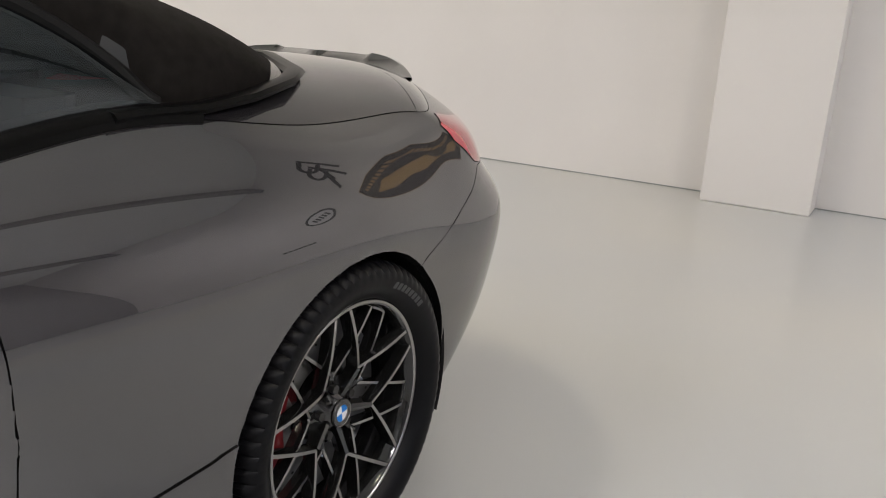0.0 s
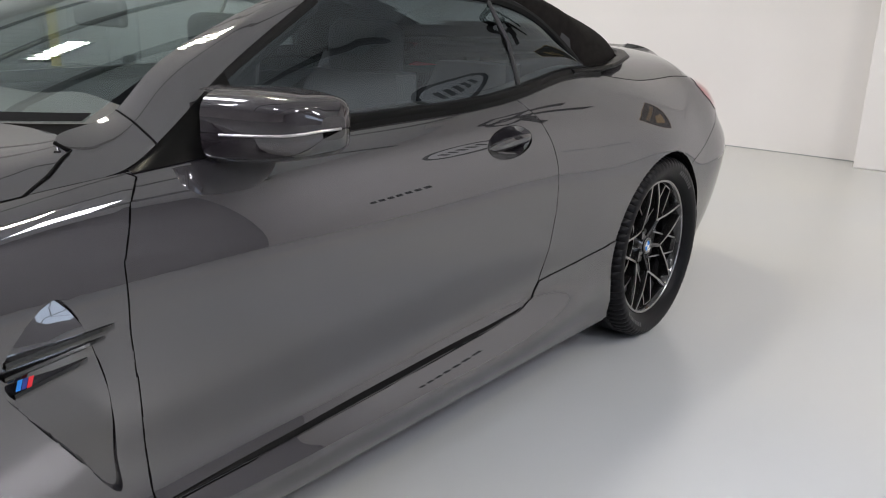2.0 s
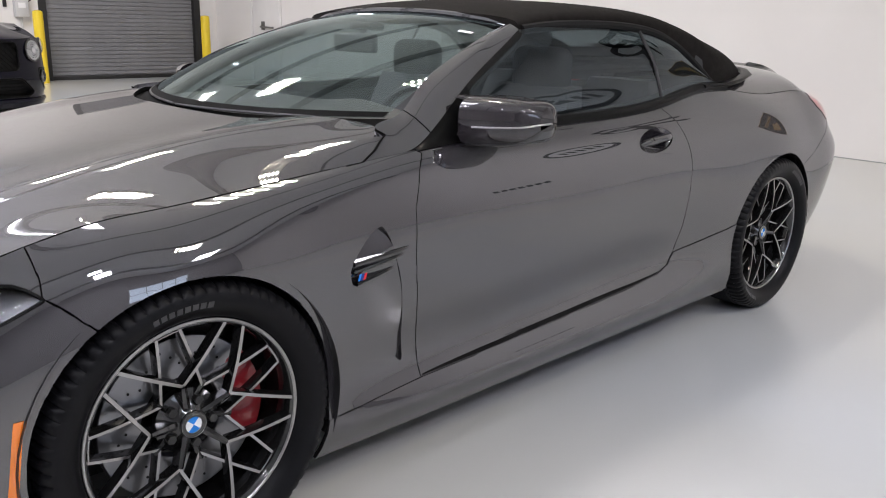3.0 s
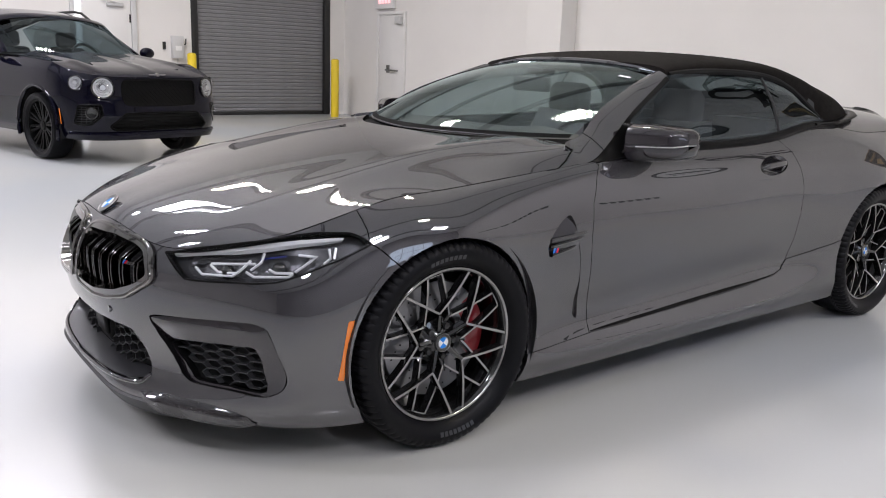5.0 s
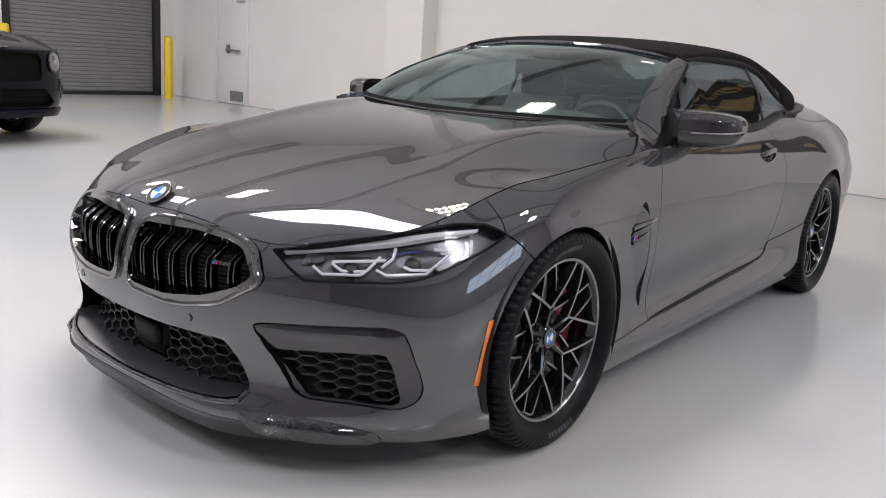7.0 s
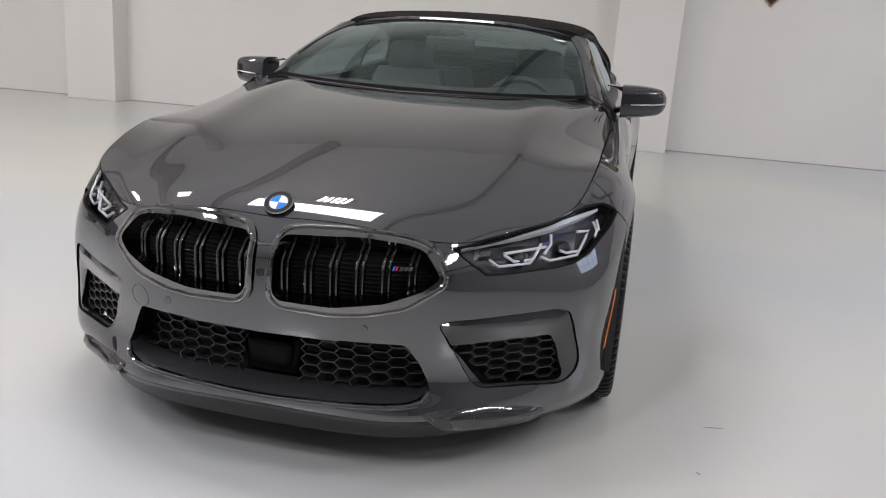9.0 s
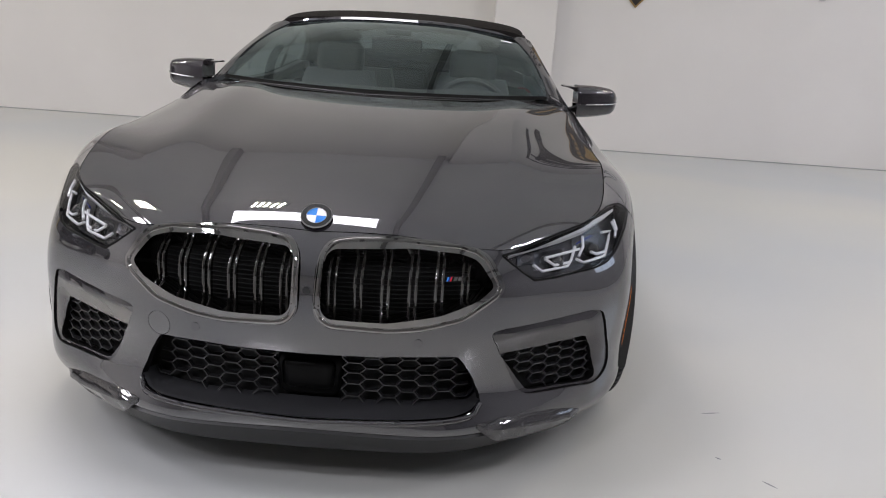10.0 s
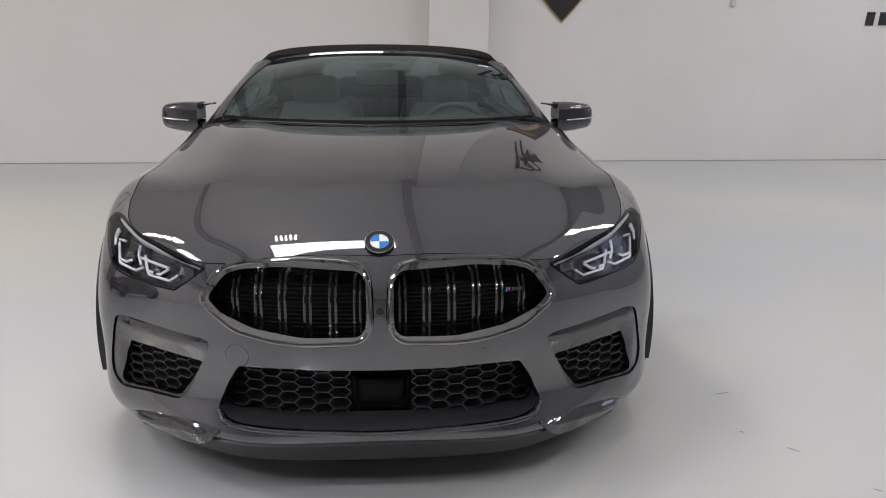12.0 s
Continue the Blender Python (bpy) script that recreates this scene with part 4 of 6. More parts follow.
# windscreen
def screen_point(a, b):
    """a from the middle to the left edge, b from foot to header."""
    foot = Vector((.698 * a, -.955 + .262 * abs(a) ** 2.2, .973 + .014 * a * a))
    head = Vector((.588 * a, -.085 + .055 * a * a, 1.283 - .045 * abs(a) ** 2.4))
    p = foot.lerp(head, b)
    p.z += .035 * b * (1 - b) * 4 * (1 - .3 * a * a)
    p.y -= .02 * b * (1 - b) * 4
    p.x += .016 * a * 4 * b * (1 - b)
    return p


bm = bmesh.new()
sheet(bm, [[screen_point(a, b) for a in np.linspace(-1, 1, 33)] for b in np.linspace(0, 1, 17)])
glass = part("windscreen", bm, SCREEN, car, "tinted windscreen")
glass.visible_shadow = False
bm = bmesh.new()
edge = [screen_point(a, 1) + Vector((0, .012, .004)) for a in np.linspace(-1, 1, 30)]
tube(bm, edge, .013, 8)
part("header_rail", bm, PAINT, car, "grey windscreen header rail")
# fender's rear corner flowing into the windscreen pillar: inner line along bonnet and glass, outer line along belt and door glass
B_CORNER = (.88, .935, .975, 1.0)
PILLAR_IN = [tuple(hood_edge(b)) for b in B_CORNER] + [(.764, -.782, .974), (.734, -.722, .986), (.709, -.632, 1.006)] + [tuple(screen_point(a, b) + Vector((.003, -.002, .004))) for a, b in ((.99, .28), (.975, .52), (.955, .76), (.93, 1.0))]
PILLAR_OUT = [tuple(U7(U_A + (U_B - U_A) * b)) for b in B_CORNER] + [tuple(U7(STATIONS[8])), (.823, -.690, .916), (.802, -.610, .952), (.770, -.510, 1.010), (.727, -.378, 1.087), (.676, -.190, 1.178), (.642, -.070, 1.236)]


def eased(points, width=.3):
    """A smooth line near the points, with its small waves rounded out."""
    line, q = spline(np.arange(11), np.array(points)), np.linspace(0, 10, 201)
    p = np.array([line(k) for k in q])
    soft = np.array([np.average(p, axis=0, weights=np.exp(-((q - k) / (width * min(1, 2 * k, 2 * (10 - k)) + 1e-3)) ** 2)) for k in q])
    return spline(q, soft)


pillar_in, pillar_out = eased(PILLAR_IN), eased(PILLAR_OUT)


def pillar_row(q, s, n=13):
    a, b = Vector(pillar_in(q)), Vector(pillar_out(q))
    ahead = Vector(pillar_in(q + .02)) - a + Vector(pillar_out(q + .02)) - b
    up = (b - a).cross(ahead).normalized()
    up = up if up.z > 0 else -up
    rise = .003 * min(1, max(0, (q - 3) / 2)) + .006 * min(1, max(0, (q - 5) / 2))
    ts = np.linspace(0, 1, n)
    mid = [a.lerp(b, t) + up * rise * (math.sin(math.pi * t) ** .8 + .2 * math.exp(-((t - .42) / .12) ** 2) * min(1, max(0, q - 5))) for t in ts]
    return [(s * p.x, p.y, p.z) for p in [a + Vector((-.006, 0, -.035))] + mid + [b + Vector((-.006, .004, -.012)), b + Vector((-.03, .03, -.04))]]


for s in (1, -1):
    for name, q0, q1, label in (("fender_corner", 0, 5.985, ""), ("windscreen_pillar", 6.005, 9.97, "grey windscreen pillar")):
        bm = bmesh.new()
        sheet(bm, [pillar_row(q, s) for q in np.linspace(q0, q1, 40)])
        bmesh.ops.recalc_face_normals(bm, faces=bm.faces)
        part(name, bm, PAINT, car, label)
    bm = bmesh.new()
    tube(bm, [(x, y, z - .002) for x, y, z in pillar_row(5.995, s)[1:-2]], .003, 6)
    part("pillar_joint", bm, SEAM, car)
    bm = bmesh.new()
    rows = []
    for q in np.linspace(5.3, 9.97, 34):
        o = Vector(pillar_out(q))
        w = .5 + .5 * min(1, (q - 5.3) / 1.5)
        rows.append([(s * p.x, p.y, p.z) for p in (o + Vector((-.004, -.001, -.003)), o + Vector((.002, .012 * w, -.010 * w)), o + Vector((.000, .024 * w, -.022 * w)), o + Vector((-.02, .036 * w, -.04 * w)))])
    sheet(bm, rows)
    bmesh.ops.recalc_face_normals(bm, faces=bm.faces)
    part("pillar_seal", bm, SEAL, car, "black rubber pillar seal")

# dark joint round the bonnet's rear corners
for s in (1, -1):
    bm = bmesh.new()
    line = [Vector(hood_edge(b)) + Vector((.003, .001, .001)) for b in np.linspace(.90, 1.0, 12)] + [Vector((.772, -.787, .969))]
    tube(bm, [(s * p.x, p.y, p.z) for p in line], .0032, 6)
    part("bonnet_joint", bm, SEAM, car)

# black printed border along the foot of the windscreen
bm = bmesh.new()
sheet(bm, [[screen_point(a, b) + Vector((0, -.003, .003)) for a in np.linspace(-1, 1, 33)] for b in np.linspace(0, .038, 5)])
part("screen_border", bm, SEAM, car, "black printed border of the windscreen")

# side windows: door glass and small rear pane
PILLAR_EDGE = np.array([pillar_out(q) for q in np.linspace(4.8, 10, 60)])
for s in (1, -1):
    for name, y0, y1 in (("mirror_corner", -.684, -.40), ("door_window", -.415, .635), ("rear_side_window", .655, 1.075)):
        bm = bmesh.new()
        rows = []
        for y in np.linspace(y0, y1, 30):
            ub = np.interp(y, BELTS[7][8:14, 1], STATIONS[8:14])
            foot = Vector(U7(ub)) + Vector((-.022, 0, .015))
            if y < -.07:
                head = Vector((np.interp(y, PILLAR_EDGE[:, 1], PILLAR_EDGE[:, 0]) - .010, y, np.interp(y, PILLAR_EDGE[:, 1], PILLAR_EDGE[:, 2]) - .006))
            else:
                bb = np.linspace(0, .78, 80)
                pts = np.array([roof_edge(t) for t in bb])
                head = Vector((np.interp(y, pts[:, 1], pts[:, 0]) + .030 * max(0, 1 - (y + .07) / .45) ** 2, y, np.interp(y, pts[:, 1], pts[:, 2]) - .006))
            if name == "mirror_corner":
                foot += Vector((.030, 0, -.017))
                head += Vector((.007, 0, .002))
            if head.z < foot.z + .004:
                head.z = foot.z + .004
            rows.append([(s * (foot.x + (head.x - foot.x) * t + (.004 if name == "mirror_corner" else .016) * 4 * t * (1 - t)), y, foot.z + (head.z - foot.z) * t) for t in np.linspace(0, 1, 8)])
        sheet(bm, rows, flip=s < 0)
        if name == "mirror_corner":
            part(name, bm, BELT, car, "gloss black corner trim by the mirror")
            continue
        g = part(name, bm, GLASS, car, "tinted side glass")
        g.visible_shadow = False
    bm = bmesh.new()
    tube(bm, [(s * .776, .645, .965), (s * .72, .645, 1.12), (s * .632, .645, 1.245)], .007, 6)
    part("window_divider", bm, BLACK, car)

# cowl and wipers
bm = bmesh.new()
rows = []
for t in np.linspace(-1, 1, 31):
    f, h = screen_point(t, 0), Vector(hood[-1][int(round(abs(t) * 40))])
    h.x = abs(h.x) * (1 if t >= 0 else -1)
    rows.append([h + Vector((0, -.01, -.018)), h + Vector((0, .01, -.016)), f.lerp(h, .5) + Vector((0, 0, -.012)), f + Vector((0, .02, -.004))])
sheet(bm, rows)
bmesh.ops.recalc_face_normals(bm, faces=bm.faces)
part("cowl", bm, SEAM, car, "black cowl under the windscreen")
for x0, x1 in ((-.05, .52), (-.60, -.06)):
    bm = bmesh.new()
    tube(bm, [screen_point(x / .685, .005) + Vector((0, -.004, -.002 + .004 * math.sin(3 * (x - x0) / (x1 - x0)))) for x in np.linspace(x0, x1, 14)], .0045, 6)
    part("wiper", bm, BLACK, car, "parked black wiper")


# ---- the convertible: grilles, lamps, wheels and fittings ----
CARBON = vary(material("gloss_carbon", (0.02, 0.018, 0.02), 0.4, 0.0, Specular_IOR_Level=0.1, Coat_Weight=1.0, Coat_IOR=1.75, Coat_Roughness=0.015), (0.008, 0.007, 0.008), (0.022, 0.019, 0.021), 260, 2, ramp=(0.42, 0.58))
LEATHER = bump(material("grey_leather", (0.07, 0.074, 0.075), 0.5), 180, 0.2, 0.001)
TRIM = material("dark_cabin_trim", (0.02, 0.021, 0.022), 0.6)
WHITE = material("white_enamel", (0.75, 0.76, 0.78), 0.45, Specular_IOR_Level=0.2)
BLUE = material("blue_enamel", (0.02, 0.20, 0.62), 0.45, Specular_IOR_Level=0.2)
NAVY = material("navy_enamel", (0.02, 0.03, 0.20), 0.25)
SCARLET = material("red_enamel", (0.65, 0.02, 0.03), 0.25)
LIGHTBAR = material("pale_light_bar", (0.80, 0.81, 0.84), 0.2, 0.15)
CUT_GLASS = material("cut_glass_silver", (0.55, 0.56, 0.58), 0.25, 0.4)
LAMPBOX = material("lamp_housing_grey", (0.085, 0.085, 0.093), 0.25, 0.6)
MIRROR = material("mirror_glass", (0.8, 0.82, 0.83), 0.01, 1.0)
GUNMETAL = material("disc_steel", (0.20, 0.20, 0.21), 0.3, 1.0)
DARKSILVER = material("dim_reflector", (0.10, 0.10, 0.108), 0.3, 1.0)
LETTER = material("tyre_lettering", (0.035, 0.035, 0.038), 0.3)


NOSE_X, NOSE_Z = np.linspace(0, .90, 91), np.linspace(.12, .72, 61)
_uw = front(np.stack(np.meshgrid(NOSE_X, NOSE_Z, indexing="ij"), -1).reshape(-1, 2))
NOSE_Y = skin(_uw[:, 0], _uw[:, 1])[:, 1].reshape(len(NOSE_X), len(NOSE_Z))


def on_front(x, z, depth=0.0):
    """A point of the nose behind the skin by depth metres along the car."""
    i, j = min(max(abs(x) / .01, 0), 89.999), min(max((z - .12) / .01, 0), 59.999)
    a, b = int(i), int(j)
    i, j = i - a, j - b
    y = (NOSE_Y[a, b] * (1 - i) + NOSE_Y[a + 1, b] * i) * (1 - j) + (NOSE_Y[a, b + 1] * (1 - i) + NOSE_Y[a + 1, b + 1] * i) * j
    return Vector((x, y + depth, z))


def sealed(bm):
    bmesh.ops.recalc_face_normals(bm, faces=bm.faces)
    return bm


def slat(bm, pts, half, deep):
    """A bar along points (x, y, z) on the nose, half as wide as half, deep along the car."""
    rows = [[(x - half, y, z), (x, y - half * .6, z), (x + half, y, z), (x + half * .7, y + deep, z), (x - half * .7, y + deep, z), (x - half, y, z)] for x, y, z in pts]
    sheet(bm, rows)


def spans(poly, x):
    """Lowest and highest z of a polygon in (x, z) at x."""
    zs = []
    for (x0, z0), (x1, z1) in zip(poly, poly[1:] + poly[:1]):
        if (x0 - x) * (x1 - x) <= 0 and abs(x1 - x0) > 1e-9:
            zs.append(z0 + (z1 - z0) * (x - x0) / (x1 - x0))
    return min(zs), max(zs)


for grille, s in zip(grilles, (1, -1)):
    bm = bmesh.new()
    mid = (refine(rounded(KIDNEY, .02), step=.02))
    mid = mid + (mid.mean(0) - mid) * .045
    tube(bm, [on_front(s * x, z, -.006) for x, z in mid], .0085, 10, closed=True)
    part("grille_frame", bm, CHROME, grille, "dark chrome frame moulding")
    for x in (.052, .068, .118, .134, .186, .202, .254, .270, .320, .336, .386, .400):
        z0, z1 = spans(KIDNEY_IN, x)
        pts = []
        for t in np.linspace(0, 1, 9):
            z = z0 + (z1 - z0) * t
            kink = .010 + (.050 * (t - .66) / .34 if t > .66 else .016 * (.66 - t) / .66)
            pts.append(on_front(s * x, z, kink))
        bm = bmesh.new()
        slat(bm, pts, .0036, .022)
        part("slat", sealed(bm), BLACK_CHROME, grille)
    bm = bmesh.new()
    rows = []
    for x in np.linspace(.03, .475, 24):
        z0, z1 = .475, .70
        rows.append([on_front(s * x, z, .085) for z in np.linspace(z0, z1, 6)])
    sheet(bm, rows)
    part("grille_backing", sealed(bm), DARK, grille)
    bm = bmesh.new()
    for k in range(16):
        z = .495 + .0115 * k
        slat_pts = [on_front(s * x, z, .078) for x in np.linspace(.035, .455, 10)]
        tube(bm, slat_pts, .0022, 4)
    tagged(part("grille_louvre", bm, DARK, grille), kind="stuff")

# stripes of the small badge in the left grille
for k, mat in enumerate((BLUE, NAVY, SCARLET)):
    bm = bmesh.new()
    x = .346 + .0042 * k
    for v in box(bm, x, x + .0036, 0, .004, -.0048, .0048):
        v.co = on_front(v.co.x + .25 * v.co.z, .612 + v.co.z, .004 + v.co.y)
    part("badge_stripe", sealed(bm), mat, grilles[0])
bm = bmesh.new()
for k in range(3):
    x = .363 + .011 * k
    for v in box(bm, x, x + .009, 0, .004, -.0045, .0045):
        v.co = on_front(v.co.x + .25 * v.co.z, .612 + v.co.z, .004 + v.co.y)
part("badge_bars", sealed(bm), CHROME, grilles[0])
# sensor between the grilles, parking sensors and tow cover
for x, z, r, name in ((0, .572, .010, "front_camera"), (.285, .447, .011, "parking_sensor"), (-.285, .447, .011, "parking_sensor")):
    bm = bmesh.new()
    p = on_front(x, z, .0)
    cylinder(bm, r, .006, Matrix.Translation(p) @ pose(0, 0, 0, 90), 20)
    part(name, bm, BLACK if x == 0 else PAINT, car)
bm = bmesh.new()
tube(bm, [on_front(-.392 + .033 * math.cos(a), .437 + .033 * math.sin(a), .0005) for a in np.linspace(0, 2 * math.pi, 25)[:-1]], .0013, 4, closed=True)
part("tow_eye_cover", bm, BLACK, car)


def honeycomb(bm, poly, depth, wide, high, lean=0.0, flip=1, half=.0016, deep=.018):
    """A net of long hexagons over a polygon in (x, z) of the nose."""
    p = np.asarray(poly)
    (x0, z0), (x1, z1) = p.min(0), p.max(0)
    seen = set()
    q = wide / 4
    row = 0
    z = z0 - high
    while z < z1 + high:
        x = x0 - wide + (wide * .75 if row % 2 else 0)
        while x < x1 + wide:
            ring = [(x - 2 * q, z), (x - q, z + high / 2), (x + q, z + high / 2), (x + 2 * q, z), (x + q, z - high / 2), (x - q, z - high / 2)]
            for a, b in zip(ring, ring[1:] + ring[:1]):
                key = tuple(sorted((tuple(np.round(a, 4)), tuple(np.round(b, 4)))))
                if key in seen:
                    continue
                seen.add(key)
                m = [((a[0] + b[0]) / 2, (a[1] + b[1]) / 2 + lean * ((a[0] + b[0]) / 2 - x0))]
                if not inside(m, poly)[0]:
                    continue
                d = np.array([b[0] - a[0], b[1] - a[1]])
                n = np.array([-d[1], d[0]]) / np.linalg.norm(d) * half
                c = []
                for (px, pz) in (a, b):
                    pz = pz + lean * (px - x0)
                    base = on_front(flip * px, pz, depth)
                    c += [base + Vector((flip * n[0], 0, n[1])), base - Vector((flip * n[0], 0, n[1]))]
                near = [bm.verts.new(v) for v in c]
                far = [bm.verts.new(v + Vector((0, deep, 0))) for v in c]
                for i, j, k, l in ((0, 1, 3, 2),):
                    bm.faces.new((near[i], near[j], near[k], near[l]))
                bm.faces.new((near[0], near[2], far[2], far[0]))
                bm.faces.new((near[1], near[3], far[3], far[1]))
            x += wide * 1.5
        z += high / 2
        row += 1


for s in (1, -1):
    bm = bmesh.new()
    honeycomb(bm, MESH, .030, .056, .028, lean=.02, flip=s, half=.0014)
    tagged(part("side_intake_mesh", sealed(bm), MESHBLACK, car, "black honeycomb mesh of a side intake"), kind="stuff")
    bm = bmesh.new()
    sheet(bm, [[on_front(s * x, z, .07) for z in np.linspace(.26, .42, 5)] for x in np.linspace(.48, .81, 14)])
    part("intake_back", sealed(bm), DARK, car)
low_half = [(0.0, .392), (.20, .395), (.372, .395), (.40, .35), (.438, .262), (0.0, .250)]
bm = bmesh.new()
for s in (1, -1):
    honeycomb(bm, [(.085, .392)] + low_half[1:-1] + [(.085, .250)], .062, .064, .030, flip=s, half=.0014)
tagged(part("lower_intake_mesh", sealed(bm), MESHBLACK, car, "black honeycomb mesh of the lower intake"), kind="stuff")
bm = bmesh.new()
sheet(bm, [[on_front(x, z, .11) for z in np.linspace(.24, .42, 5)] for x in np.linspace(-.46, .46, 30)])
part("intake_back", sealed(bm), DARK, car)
# shelf from the lip back to the mesh, and the sensor box in the middle
bm = bmesh.new()
rows = []
for x in np.linspace(-.455, .455, 40):
    z0, z1 = spans(INTAKE, min(abs(x), .4555))
    f = on_front(x, z0 + .004, .004)
    rows.append([f, f + Vector((0, .02, .006)), Vector((x * .97, f.y + .085, max(z0, .252)))])
sheet(bm, rows)
part("intake_shelf", sealed(bm), SHELF, car, "black shelf of the lower intake")
bm = bmesh.new()
box(bm, -.088, .088, 0, .09, -.064, .058, .026, 3)
for v in bm.verts:
    v.co = Vector((v.co.x * (1 + .8 * (v.co.z - .02)), on_front(0, .34).y + .052 + v.co.y, .318 + v.co.z))
box_part = part("radar_box", bm, BELT, car, "black sensor box in the lower intake")
bm = bmesh.new()
box(bm, -.070, .070, 0, .030, -.046, .044, .022, 4)
for v in bm.verts:
    v.co = Vector((v.co.x * (1 + .8 * v.co.z), on_front(0, .34).y + .040 + v.co.y - .12 * v.co.z * (v.co.y < .02), .320 + v.co.z))
part("radar_cover", bm, BELT, box_part)
# rounded body-coloured rim along the foot of the lower intake
bm = bmesh.new()
rim_line = [(-x, z) for x, z in INTAKE[5:]] + [(x, z) for x, z in INTAKE[-2:4:-1]]
rim_at = spline(np.arange(len(rim_line)), np.array(rim_line))
tube(bm, [on_front(*rim_at(q), -.001) + Vector((0, 0, -.004)) for q in np.linspace(0, len(rim_line) - 1, 90)], .0075, 10)
part("intake_rim", sealed(bm), PAINT, car, "rounded grey rim along the foot of the lower intake")
# lip and corner winglets
bm = bmesh.new()
rows = []
for t in np.linspace(-1, 1, 61):
    u = abs(t) * 0.62
    p, n = skin(u, 0.82), normals(u, 0.82)
    q = skin(u, 0.0)
    sx = 1 if t >= 0 else -1
    out = [p - n * .004, p + n * .006 + (0, 0, -.005), q + n * .014 + (0, 0, .008), q + n * .010 + (0, 0, -.006), q - n * .06]
    rows.append([(sx * c[0], c[1], c[2]) for c in out])
sheet(bm, rows)
part("front_lip", sealed(bm), BLACK, car, "black front lip")
for s in (1, -1):
    bm = bmesh.new()
    rows = []
    for x in np.linspace(.452, .752, 30):
        z1 = np.interp(x, [.452, .52, .667, .72, .752], [.219, .225, .212, .200, .188])
        z0 = np.interp(x, [.452, .496, .60, .70, .752], [.212, .166, .142, .142, .160])
        out = np.interp(x, [.452, .50, .66, .71, .752], [.003, .030, .036, .028, .004])
        top_uw, low_uw = front([(x, z1)])[0], front([(x, z0)])[0]
        a, na = skin(*top_uw), normals(*top_uw)
        b, nb = skin(*low_uw), normals(*low_uw)
        fa = np.array([na[0], na[1], 0]) / np.hypot(na[0], na[1])
        edge = a * .62 + b * .38 + fa * out
        foot = b + fa * out * .75
        ring = [a - na * .006, a + na * .001, a * .85 + b * .15 + fa * out * .55, edge, edge + (0, 0, -.003), foot, foot + (0, 0, -.004), b - nb * .03 + (0, 0, -.004)]
        rows.append([(s * c[0], c[1], c[2]) for c in ring])
    sheet(bm, rows)
    part("bumper_winglet", sealed(bm), CARBON, car, "gloss carbon winglet under the bumper corner")


# headlights
def at_skin(pts, depth):
    uw = front(pts)
    return [Vector(p - n * depth) for p, n in zip(skin(uw[:, 0], uw[:, 1]), normals(uw[:, 0], uw[:, 1]))]


DRL = [[(.581, .635), (.608, .616), (.684, .619), (.694, .634), (.706, .666)], [(.616, .645), (.644, .627), (.689, .628)], [(.616, .648), (.720, .658)],
       [(.710, .634), (.734, .622), (.806, .629), (.820, .662), (.829, .686), (.797, .688)], [(.758, .646), (.775, .638), (.808, .639)], [(.718, .640), (.732, .663), (.729, .688)],
       [(.849, .666), (.852, .682), (.837, .708)], [(.858, .681), (.846, .711)]]
STRIP = [(.502, .666), (.582, .683), (.653, .699), (.725, .714), (.783, .729), (.82, .736), (.843, .739)]
STRIP_LOW = [(.512, .657), (.587, .671), (.66, .680), (.731, .692), (.789, .711), (.819, .720), (.844, .731)]
